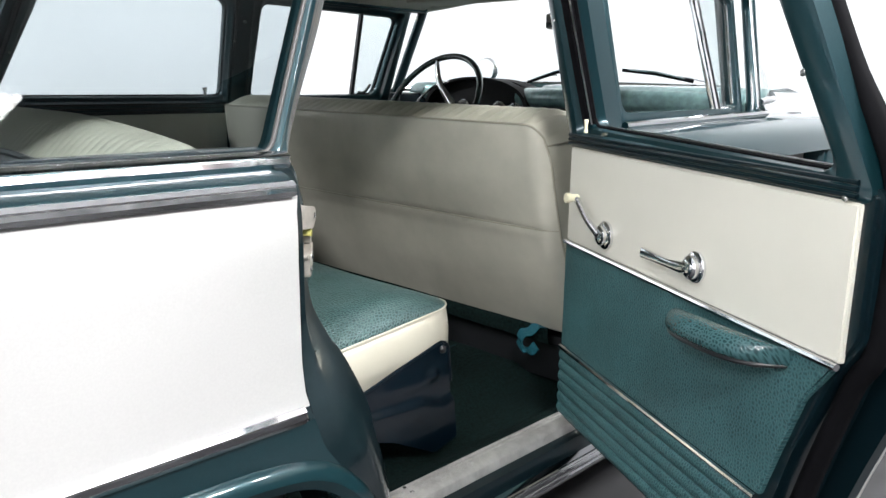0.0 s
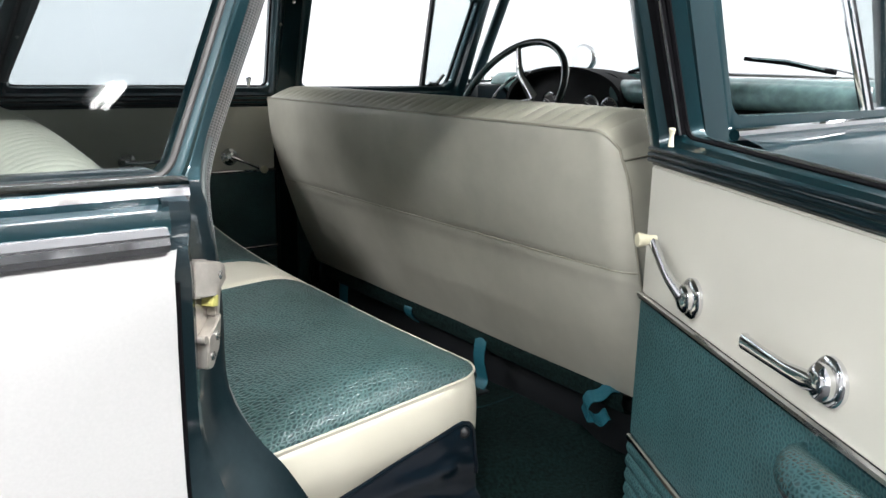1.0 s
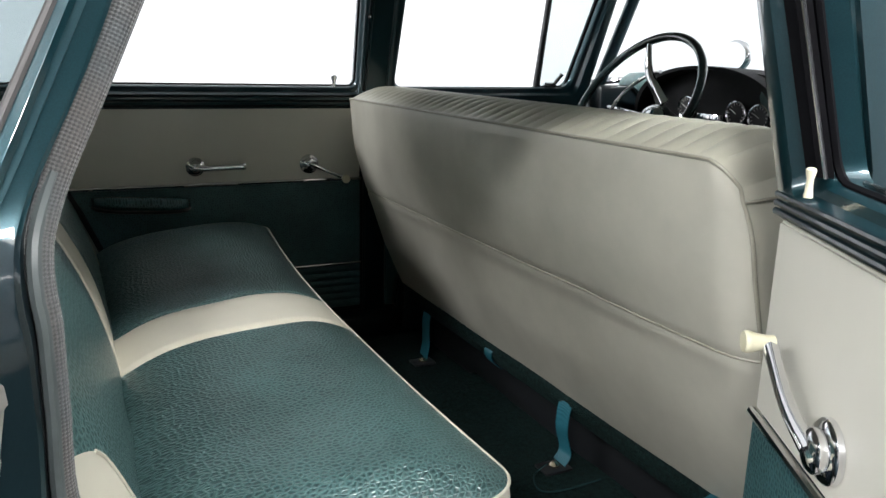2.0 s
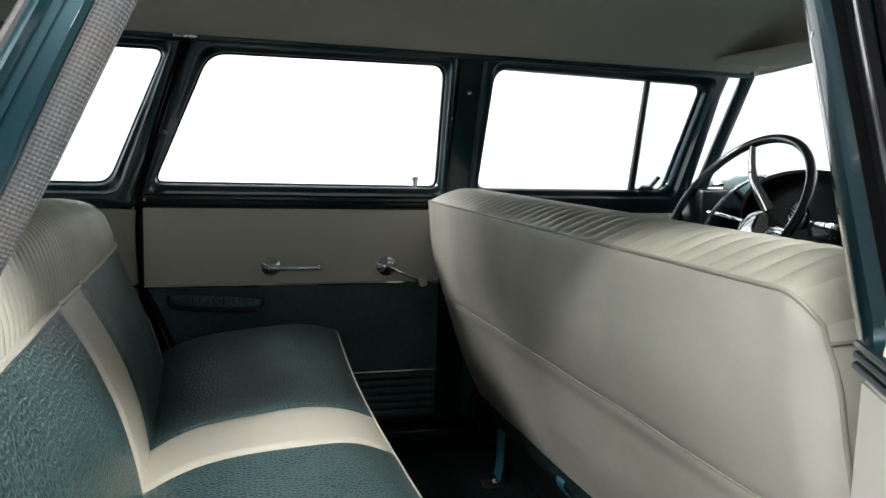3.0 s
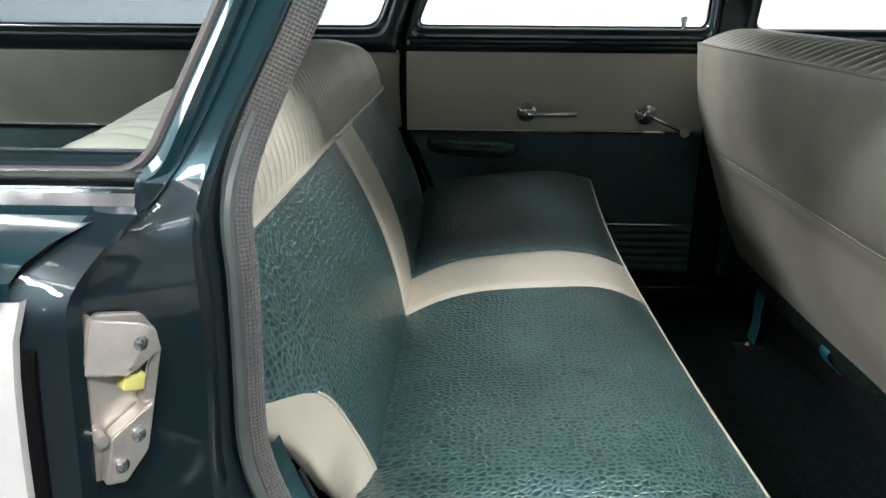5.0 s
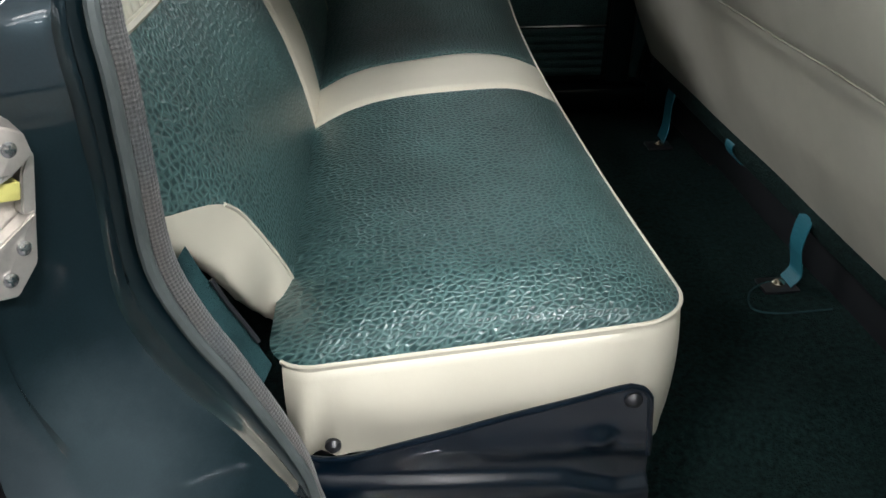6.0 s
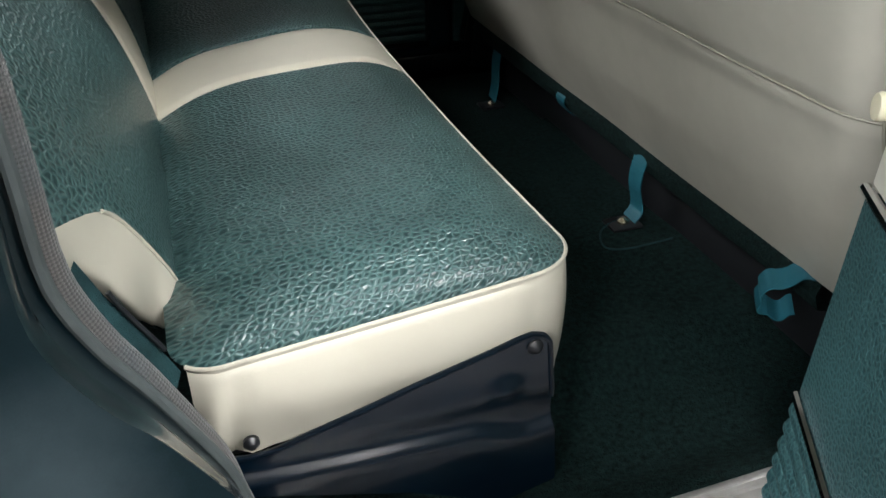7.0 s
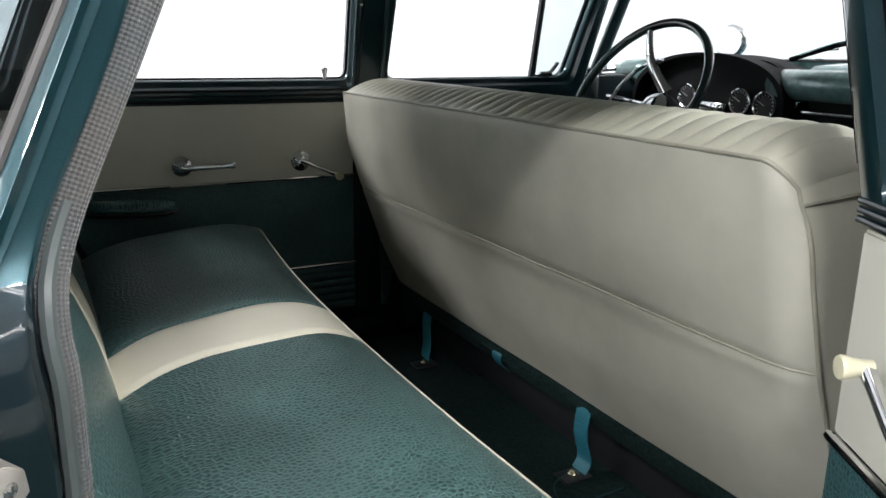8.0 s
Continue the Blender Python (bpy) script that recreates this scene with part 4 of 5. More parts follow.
    disc(bm, to3(kx, kz, -0.026), inw, 0.0065, 0.009, 14, 0.0, 0.001)
    prof = [(0.007, 0.003), (0.008, 0.006), (0.009, 0.012), (0.0112, 0.019), (0.0118, 0.023), (0.0105, 0.0255), (0.0005, 0.026)]
    c = to3(kx, kz, -0.030)
    k = 0.85 if sgn < 0 else 1.0
    loft(bm, [[c + inw * h * k + V(r * k * math.cos(a), 0, r * k * math.sin(a)) for a in [2 * math.pi * i / 16 for i in range(16)]] for r, h in prof], True, True)
    part("knob", bm, M_IVORY, win, "ivory plastic knob")
    # inner handle
    bm = B()
    hc = (-0.305 if sgn < 0 else -0.298)
    hz = 0.817 if sgn < 0 else 0.812
    disc(bm, to3(hc, hz, -0.002), inw, 0.024, 0.006, 28, 0.002, 0.002)
    disc(bm, to3(hc, hz, -0.006), inw, 0.018, 0.014, 28, 0.003, 0.004)
    hd = part("door_handle", bm, M_CHROME, t, "chrome lever door handle")
    bm = B()
    loft(bm, [[to3(hc + du, hz - 0.002 + dz + h * sa, -(n + w * ca)) for ca, sa in ((1, -0.55), (1, 0.55), (0.6, 1), (-0.6, 1), (-1, 0.55), (-1, -0.55), (-0.6, -1), (0.6, -1))]
              for du, dz, h, n, w in ((-0.008, 0, 0.006, 0.016, 0.005), (0.010, 0, 0.0085, 0.020, 0.006), (0.040, 0, 0.0064, 0.025, 0.0045), (0.085, 0.001, 0.0066, 0.028, 0.004), (0.112, 0.002, 0.0076, 0.029, 0.004), (0.118, 0.002, 0.0082, 0.028, 0.006), (0.124, 0.002, 0.0070, 0.025, 0.005))], True, True)
    part("lever", bm, M_CHROME, hd)
    # armrest pad
    rings = []
    for i in range(23):
        q = i / 22
        u = (-0.285 if sgn < 0 else -0.315) - (0.250 if sgn < 0 else 0.232) * q
        e = max(0.02, (1 - abs(2 * q - 1) ** 3.2)) ** 0.5
        dep = (0.070 if sgn < 0 else 0.072) * e
        zc = (0.740 if sgn < 0 else 0.722) + 0.014 * (q - 0.5)
        h = 0.026 * (0.5 + 0.5 * e)
        rings.append([to3(u, zc + h * (math.sin(a) if math.sin(a) > 0 else 0.45 * math.sin(a)) + 0.004 * math.cos(a), -0.002 - dep * max(0.0, (0.5 + 0.5 * math.cos(a))) ** 0.75) for a in [2 * math.pi * k / 18 for k in range(18)]])
    bm = B()
    loft(bm, rings, True, True)
    arm = part("armrest", bm, M_ARM, t, "padded teal vinyl armrest")
    bm = B()
    u0, du, zb = (-0.290, 0.240, 0.732) if sgn < 0 else (-0.320, 0.222, 0.714)
    tube(bm, [to3(u0 - du * i / 20, zb + 0.013 * (i / 20 - 0.5), -0.004 - 0.058 * (1 - abs(2 * i / 20 - 1) ** 3) ** 0.5) for i in range(21)], 0.0050 if sgn < 0 else 0.0080, 8, flat=0.8)
    part("armrest_base", bm, M_BLACK, arm, "black armrest base")
    return t


rear_door(1, (-0.076, 0.756, 0), 0, "closed rear door with ivory and teal vinyl trim")
rear_door(-1, (-0.148, -0.954, 0), 60.8, "wide-open rear door with ivory and teal vinyl trim")


# ---- front doors ----
def front_door(sgn, label):
    side = left if sgn > 0 else (lambda a, b, d: V(a, -(d - 0.045), b))
    t = thing("front_door", label, "car door", group="front doors")
    inner = rounded([(0.180, 1.017), (0.768, 1.020), (0.829, 1.322), (0.193, 1.332)], [0.03, 0.03, 0.03, 0.04], 6)
    outer = rounded([(0.150, 0.955), (0.822, 0.955), (0.880, 1.366), (0.152, 1.366)], [0.005, 0.02, 0.02, 0.01], 6)
    wf = part("window_frame", B_frame(outer, inner, shifted(side, 0.762)), M_TEAL, t, "teal painted window frame")
    bm = B()
    tube(bm, [side(0.662, 1.01, 0.80), side(0.645, 1.34, 0.795 - lean(1.34))], 0.009, 8, flat=1.5)
    part("vent_divider", bm, M_CHROME if sgn < 0 else M_BLACK, wf, "upright bar before the vent window")
    vent = rounded([(0.668, 1.018), (0.768, 1.020), (0.828, 1.324), (0.652, 1.332)], 0.012, 3)
    pane("vent_pane", vent, shifted(side, 0.800), wf, M_GLASS)
    bm = B()
    tube(bm, [side(p[0], p[1], 0.800 - lean(p[1])) for p in vent], 0.0055, 6, True)
    part("vent_seal", bm, M_RUBBER if sgn > 0 else M_CHROME, wf)
    # vent catch
    bm = B()
    block(bm, tuple(min(a, b) for a, b in zip(side(0.685, 1.020, 0.775), side(0.725, 1.034, 0.795))), tuple(max(a, b) for a, b in zip(side(0.685, 1.020, 0.775), side(0.725, 1.034, 0.795))), 0.004)
    tube(bm, [side(0.715, 1.03, 0.775), side(0.735, 1.06, 0.765)], 0.006, 8)
    part("vent_catch", bm, M_CHROME, wf)
    bm = B()
    prism(bm, rounded([(0.152, 0.345), (0.152, 0.96), (0.83, 0.96), (0.83, 0.345)], 0.02, 3), shifted(side, 0.770), 0.0, 0.065, 0.004)
    part("door_shell", bm, M_DARK, t)
    bm = B()
    prism(bm, rounded([(0.152, 0.768), (0.152, 0.953), (0.79, 0.953), (0.79, 0.768)], 0.006, 2), shifted(side, 0.756), 0.0, 0.02, 0.003)
    part("upper_panel", bm, M_PANEL, t)
    bm = B()
    prism(bm, rounded([(0.152, 0.38), (0.152, 0.762), (0.79, 0.762), (0.79, 0.38)], 0.006, 2), shifted(side, 0.757), 0.0, 0.02, 0.003)
    part("main_panel", bm, M_CROC_DOOR, t)
    bm = B()
    prism(bm, rounded([(0.152, 0.32), (0.152, 0.93), (1.14, 0.93), (1.14, 0.32)], 0.02, 3), shifted(side, 0.838), 0.0, 0.03, 0.004)
    part("outer_skin", bm, M_WHITE, t)
    bm = B()
    tube(bm, [side(0.15, 0.990, 0.838), side(0.9, 1.004, 0.836)] if sgn < 0 else [side(0.15, 0.985, 0.845), side(0.9, 0.99, 0.842)], 0.010, 8)
    part("belt_moulding", bm, M_CHROME, t)


front_door(1, "closed front door with vent window, driver side")
front_door(-1, "closed front door with chrome-framed vent window")


# ---- seats ----
def cornered(a, b, ha, hb, r):
    """Squeeze a grid point of a rectangle into one with round corners."""
    x, y = a * ha, b * hb
    dx, dy = abs(x) - (ha - r), abs(y) - (hb - r)
    if dx > 0 and dy > 0:
        p, q = dx / r, dy / r
        x = math.copysign(ha - r + r * p * math.sqrt(1 - q * q / 2), x)
        y = math.copysign(hb - r + r * q * math.sqrt(1 - p * p / 2), y)
    return x, y


def spread(lo, hi, n, dense=False):
    if not dense:
        return [lo + (hi - lo) * i / n for i in range(n + 1)]
    return [lo + (hi - lo) * (0.5 - 0.5 * math.cos(math.pi * i / n)) for i in range(n + 1)]


def rear_seat():
    t = thing("rear_bench_seat", "rear bench seat in teal embossed and cream vinyl", "car seat")
    HX, HY, CX, CY = 0.200, 0.642, -0.433, -0.004
    plane = lambda x: 0.633 + (x + 0.242) * 0.100

    def top(a, b):
        x, y = cornered(a, b, HX, HY, 0.05)
        x += max(0.0, a) ** 2 * (0.012 * (y / 0.55) ** 2 - 0.008)
        bulge = 0.046 * (1 - abs(a) ** 3.2) * math.sqrt(max(0.0, 1 - (max(0.0, abs(b) - 0.86) / 0.14) ** 2))
        sag = -0.010 * math.exp(-((y + 0.38) / 0.16) ** 2 - ((x - 0.02) / 0.12) ** 2) - 0.008 * math.exp(-((y - 0.38) / 0.16) ** 2 - ((x - 0.02) / 0.12) ** 2)
        seam = -0.006 * (math.exp(-((y - 0.083) / 0.006) ** 2) + math.exp(-((y + 0.083) / 0.006) ** 2)) * (1 - abs(a) ** 6)
        wob = 0.003 * noise.noise(V(x * 9, y * 9, 4.0)) * (1 - abs(a) ** 4) * (1 - abs(b) ** 8)
        return V(CX + x, CY + y, plane(CX + x) + 0.010 * y + 0.036 * max(0.0, y / HY) ** 2 + bulge + sag + seam + wob)

    A = spread(-1, 1, 44, True)
    for nm, b0, b1, nb, mt, lab in (("cushion_cover", -1, -0.083 / HY, 60, M_CROC, "teal embossed vinyl cushion cover"),
                                    ("cushion_stripe", -0.083 / HY, 0.083 / HY, 16, M_CREAM, "cream vinyl centre stripe"),
                                    ("cushion_cover", 0.083 / HY, 1, 60, M_CROC, "teal embossed vinyl cushion cover")):
        bm = B()
        loft(bm, [[top(a, b) for a in A] for b in spread(b0, b1, nb, b1 - b0 > 0.5)])
        part(nm, bm, mt, t, lab)
    # welt round the top, front and both ends
    BB = spread(-1, 1, 90, True)
    rim = [top(a, -1) for a in A] + [top(1, b) for b in BB[1:]] + [top(a, 1) for a in reversed(A[:-1])]
    bm = B()
    tube(bm, [p + V(0, 0, -0.001) for p in rim], 0.0026, 8)
    part("welt", bm, M_CREAM, t, "cream piping")
    # boxing under the welt
    rings = []
    for q in (0.0, 0.03, 0.055, 0.08, 0.125, 0.25, 0.375, 0.5, 0.625, 0.75, 0.875, 1.0):
        row = []
        for p in rim:
            d = V(p.x - CX, p.y - CY, 0)
            out = V(0, 0, 0)
            if p.y < -HY + 0.06 or p.y > HY - 0.06:
                out += V(0, math.copysign(1, p.y), 0)
            if p.x > CX + HX - 0.06:
                out += V(1, 0, 0)
            out = out.normalized() if out.length else V(0, 0, 0)
            drop = 0.122 * q + (0.045 * q * max(0.0, (p.x - CX) / HX) ** 2)
            if p.x > CX + HX - 0.06:
                out = out * 0.55
            swell = 0.012 * math.sin(math.pi * min(1, q * 1.1)) - 0.007 * q * q * (1 - max(0.0, (p.x - CX) / HX) ** 6)
            crease = 0.005 * noise.noise(V(p.x * 14, p.y * 14, q * 2.5)) * q
            crease += 0.011 * math.sin(150 * (p.x + 0.6) + 3.0 * q) * q * math.exp(-((p.x + 0.605) / 0.030) ** 2)
            crease -= 0.0022 * math.exp(-((q - 0.055) / 0.018) ** 2)
            row.append(p + out * (swell + crease) + V(0, 0, -drop + 0.004 * noise.noise(V(p.x * 8, p.y * 8, 9.0)) * q))
        rings.append(row)
    bm = B()
    loft(bm, rings)
    part("cushion_boxing", bm, M_CREAM, t, "cream vinyl cushion side, creased at the corners")
    bm = B()
    block(bm, (-0.62, -0.60, 0.42), (-0.27, 0.60, 0.55), 0.02)
    part("cushion_base", bm, M_BLACK, t)

    # backrest
    def sheet(y, q):
        """Front of the backrest: q 0 at the foot, 1 at the pleat seam."""
        z = 0.575 + 0.312 * q
        x = -0.612 - 0.108 * q + 0.022 * math.sin(math.pi * q) * (1 - abs(y / 0.64) ** 6)
        x += 0.003 * noise.noise(V(y * 8, z * 8, 2.0)) - 0.012 * max(0.0, (abs(y) - 0.54) / 0.1) ** 2
        x -= 0.005 * (math.exp(-((y - 0.083) / 0.006) ** 2) + math.exp(-((y + 0.083) / 0.006) ** 2))
        return V(x, y, z)

    edge = [(0.0, 0.500), (0.08, 0.506), (0.21, 0.525), (0.345, 0.545), (0.44, 0.560), (0.495, 0.576), (0.530, 0.596), (0.556, 0.618), (0.582, 0.645), (0.606, 0.668), (0.632, 0.692), (1.0, 0.692)]
    for nm, sg, mt, lab in (("back_cover", -1, M_CROC_BACK, "teal embossed vinyl back cover"), ("back_cover", 1, M_CROC_BACK, "teal embossed vinyl back cover")):
        bm = B()
        rows = []
        for i in range(31):
            q = i / 30
            e = lerp(edge, q)
            rows.append([sheet(sg * (0.083 + (e - 0.083) * j / 40), q) for j in range(41)])
        loft(bm, rows)
        part(nm, bm, mt, t, lab)
    bm = B()
    loft(bm, [[sheet(-0.083 + 0.166 * j / 12, i / 30) for j in range(13)] for i in range(31)])
    part("back_stripe", bm, M_CREAM, t, "cream vinyl centre stripe")
    # seam roll and pleated top
    bm = B()
    tube(bm, [sheet(-0.632 + 1.264 * j / 60, 1.0) + V(0.002, 0, 0) for j in range(61)], 0.0046, 6)
    part("back_seam", bm, M_CREAM, t)
    prof = spline([V(-0.720, 0, 0.887), V(-0.724, 0, 0.937), V(-0.744, 0, 0.990), V(-0.790, 0, 1.013), V(-0.845, 0, 0.999), V(-0.905, 0, 0.945)], 5)
    PITCH = 0.0225
    n = int(1.264 / PITCH) * 10
    bm = B()
    rings = []
    for j in range(n + 1):
        y = -0.632 + 1.264 * j / n
        ph = (j % 10) / 10
        groove = 0.0090 * (1 - math.sin(math.pi * ph) ** 0.6)
        row = []
        for k, p in enumerate(prof):
            d = prof[min(k + 1, len(prof) - 1)] - prof[max(k - 1, 0)]
            nrm = V(d.z, 0, -d.x).normalized() * -1
            droop = 0.034 * max(0.0, (abs(y) - 0.15) / 0.482) ** 1.6 * min(1, k / 8)
            row.append(V(p.x, y, p.z) + nrm * groove * (1 if 0 < k < len(prof) - 1 else 0.3) + V(-0.01 * max(0.0, (abs(y) - 0.54) / 0.09) ** 2, 0, -droop))
        rings.append(row)
    loft(bm, rings)
    part("pleated_roll", bm, M_PLEAT, t, "cream pleated vinyl top roll")
    # rear of the backrest and its ends
    bm = B()
    loft(bm, [[V(x, -0.632 + 1.264 * j / 20, z - 0.034 * max(0.0, (abs(-0.632 + 1.264 * j / 20) - 0.15) / 0.482) ** 1.6 * (1 if z > 0.9 else 0)) for j in range(21)] for x, z in ((-0.905, 0.944), (-0.925, 0.925), (-0.91, 0.80), (-0.86, 0.60))])
    part("back_shell", bm, M_BLACK, t)
    bm = B()
    tube(bm, [V(-0.908, -0.60 + 1.2 * j / 20, 0.944 - 0.034 * max(0.0, (abs(-0.60 + 1.2 * j / 20) - 0.15) / 0.482) ** 1.6) for j in range(21)], 0.006, 6)
    part("welt", bm, M_BLACK, t)
    for sg in (-1, 1):
        rows = []
        for i in range(41):
            q = 0.07 + 0.93 * i / 40
            p = sheet(sg * lerp(edge, q), q)
            d = min(1.0, max(0.0, (q - 0.70) / 0.10))
            d = d * d * (3 - 2 * d)
            full = min(1.0, max(0.0, (q - 0.07)) / 0.30) ** 0.85
            row = []
            for k in range(15):
                s = k / 14
                puff = math.sin(math.pi * min(1, 0.85 * s))
                fold = (0.013 * math.sin(19 * q - 1.8 * s + 0.4) + 0.004 * noise.noise(V(s * 3, q * 9, 1.0))) * min(1.0, 1.6 * s) * full
                hang = lerp([(0.07, 0.0), (0.15, 0.055), (0.25, 0.102), (0.33, 0.120), (0.40, 0.118), (0.46, 0.106), (0.52, 0.084), (0.57, 0.058), (0.62, 0.036), (0.70, 0.020)], q)
                loose = V(-0.014 * s * full, sg * ((0.024 * puff - 0.028 * s * s) * full + fold), -hang * s)
                tight = V(-0.11 * s, sg * 0.012 * puff, 0)
                row.append(p + loose * (1 - d) + tight * d)
            rows.append(row)
        bm = B()
        loft(bm, rows)
        part("back_end_flap", bm, M_CREAM, t, "loose cream vinyl side of the backrest")
        end = [sheet(sg * lerp(edge, q), q) for q in spread(0.07, 0.50, 18)]
        bm = B()
        tube(bm, end, 0.0022, 6)
        part("welt", bm, M_CREAM, t)
    # painted steel side brackets
    for sg in (-1, 1):
        crown = [(-0.645, 0.500), (-0.620, 0.496), (-0.595, 0.492), (-0.578, 0.489), (-0.555, 0.490), (-0.42, 0.527), (-0.30, 0.559), (-0.285, 0.562), (-0.272, 0.558), (-0.264, 0.547), (-0.262, 0.530)]
        foot = [(-0.60, 0.452), (-0.42, 0.388), (-0.315, 0.332), (-0.305, 0.331), (-0.244, 0.345)]
        outer, inner = [], []
        for i in range(61):
            u = i / 60
            u = 1 - (1 - u) ** 1.3
            xt, xb = -0.645 + 0.383 * u, -0.60 + 0.354 * u
            a, b = V(xt, 0, lerp(crown, xt)), V(xb, 0, lerp(foot, xb))
            col = []
            for k in range(61):
                p = a.lerp(b, k / 60)
                crease = lerp([(-0.65, 0.470), (-0.54, 0.462), (-0.345, 0.450), (-0.315, 0.440), (-0.285, 0.432), (-0.24, 0.438)], p.x)
                step = min(1.0, max(0.0, (crease - p.z) / 0.016 + 0.5))
                step = step * step * (3 - 2 * step)
                ridge = math.exp(-((p.z - crease - 0.003) / 0.006) ** 2) * (0.5 + 0.5 * math.sin(30 * p.x))
                upper = lerp([(-0.65, 0.50), (-0.24, 0.485)], p.x)
                swell = math.exp(-((p.z - upper) / 0.016) ** 2) * min(1.0, max(0.0, (p.x + 0.52) / 0.16))
                dent = math.exp(-((p.x + 0.312) / 0.016) ** 2 - ((p.z - 0.498) / 0.011) ** 2)
                out = 0.664 + 0.0110 * step + 0.002 * ridge + 0.003 * swell + 0.008 * dent + 0.0008 * noise.noise(p * 22)
                col.append(V(p.x, sg * out, p.z))
            outer.append(col)
            inner.append([p - V(0, sg * 0.004, 0) for p in col])
        bm = B()
        loft(bm, [o + list(reversed(n)) for o, n in zip(outer, inner)], True, True)
        br = part("side_bracket", bm, M_BRACKET, t, "dark glossy painted steel seat bracket")
        bm = B()
        tube(bm, [c[0] for c in outer] + outer[-1][1:20], 0.0032, 8)
        part("rolled_edge", bm, M_BRACKET, br)
        for x, z, r in ((-0.281, 0.545, 0.009), (-0.574, 0.508, 0.008)):
            bm = B()
            disc(bm, V(x, sg * 0.662, z), (0, sg, 0), r, 0.006, 16, 0.004, 0.002)
            part("pivot_bolt", bm, M_BLACK, br)


rear_seat()


def front_seat():
    t = thing("front_bench_seat", "front bench seat in silver-beige vinyl with pleated top", "car seat")

    def half(z):
        return lerp([(0.45, 0.694), (0.74, 0.687), (0.86, 0.683), (0.98, 0.678)], z)

    def rear(s, q):
        """Rear face: s across -1..1, q 0 at the foot and 1 at the top welt."""
        z = 0.478 + 0.512 * q
        x = lerp([(0.478, 0.162), (0.60, 0.108), (0.74, 0.056), (0.86, 0.026), (0.975, 0.008)], z)
        w = half(z) + (0.013 * min(1.0, max(0.0, (z - 0.76) / 0.12)) if s > 0 else 0.0)
        y = s * w
        cz = 0.0
        if q > 0.8:
            p = (q - 0.8) / 0.2
            cut = max(0.0, abs(s) - 0.925) / 0.075
            cz = -0.030 * cut ** 2 * p
            y -= math.copysign(0.014 * p * p * cut ** 2, s) if s else 0
        x -= 0.012 * math.sin(math.pi * min(1, max(0, (q - 0.47) / 0.53))) * (1 - abs(s) ** 8)
        x -= 0.009 * math.sin(math.pi * min(1, max(0, q / 0.47))) * (1 - abs(s) ** 8)
        x += 0.022 * max(0.0, (abs(s) - 0.93) / 0.07) ** 2
        x += 0.0035 * noise.noise(V(y * 5, z * 7, 7.0)) * (1 - abs(s) ** 6)
        if q > 0.84 and abs(s) > 0.80:
            x += 0.004 * math.sin(70 * y) * (q - 0.84) / 0.16 * (1 - q) * 8 * min(1, (abs(s) - 0.80) / 0.08)
        return V(x, y, z + cz)

    S = [math.copysign(1 - (1 - abs(s)) ** 1.25, s) for s in spread(-1, 1, 90)]
    for nm, q0, q1, lab in (("lower_back_cover", 0.0, 0.527, "silver-beige vinyl lower back panel"), ("upper_back_cover", 0.527, 1.0, "silver-beige vinyl upper back panel")):
        bm = B()
        loft(bm, [[rear(s, q) + V(0.0035 * math.exp(-((q - 0.527) / 0.010) ** 2), 0, 0) for s in S] for q in spread(q0, q1, 26)])
        part(nm, bm, M_TAUPE, t, lab)
    bm = B()
    tube(bm, [rear(s, 0.527) + V(0.0022, 0, 0) for s in S], 0.0018, 6)
    part("back_seam", bm, M_PIPING, t)
    # piping: along the top and down both ends
    rim = [rear(1, q) for q in spread(0.0, 1, 26)] + [rear(s, 1) for s in reversed(S[:-1])] + [rear(-1, q) for q in reversed(spread(0.0, 1, 26)[:-1])]
    bm = B()
    tube(bm, rim, 0.0028, 8)
    part("welt", bm, M_PIPING, t, "olive-grey piping")
    # pleated top
    PITCH = 0.034
    n = int(1.30 / PITCH) * 8
    bm = B()
    rings = []
    for j in range(n + 1):
        s = -1 + 2 * j / n
        ph = (j % 8) / 8
        groove = 0.0110 * (1 - math.sqrt(max(0.0, math.sin(math.pi * ph))))
        p0 = rear(s, 1)
        e = max(0.0, (abs(s) - 0.90) / 0.10) ** 2
        row = []
        for k in range(15):
            a = k / 14
            hgt = 0.034 * math.sin(math.pi * 0.5 * min(1, a * 2.2)) - 0.10 * max(0, a - 0.55) ** 1.6
            row.append(V(p0.x + 0.21 * a, p0.y * (1 - 0.01 * a), p0.z + hgt * (1 - 0.55 * e) - groove * min(1, 4 * a)))
        rings.append(row)
    loft(bm, rings)
    part("pleated_roll", bm, M_PLEAT, t, "cream pleated vinyl top of the front seat")
    # ends, front face and cushion
    for sg in (-1, 1):
        rows = []
        for i in range(27):
            q = i / 26
            p = rear(sg, q)
            rows.append([p + V(0.20 * a, sg * 0.016 * math.sin(math.pi * a) + 0.003 * noise.noise(V(a * 5, q * 7, sg)), (0.020 * math.sin(math.pi * 0.5 * min(1, a * 2)) if q > 0.97 else 0)) for a in spread(0, 1, 10)])
        bm = B()
        loft(bm, rows)
        part("end_cover", bm, M_PLEAT, t, "cream vinyl end of the backrest")
        bm = B()
        tube(bm, [rear(sg, 0.955) + V(0.20 * a, sg * (0.016 * math.sin(math.pi * a) + 0.001), 0.030 * a) for a in spread(0, 1, 10)], 0.0022, 6)
        part("end_seam", bm, M_PIPING, t)
        # skirt of the cushion end, reaching down behind the backrest
        bm = B()
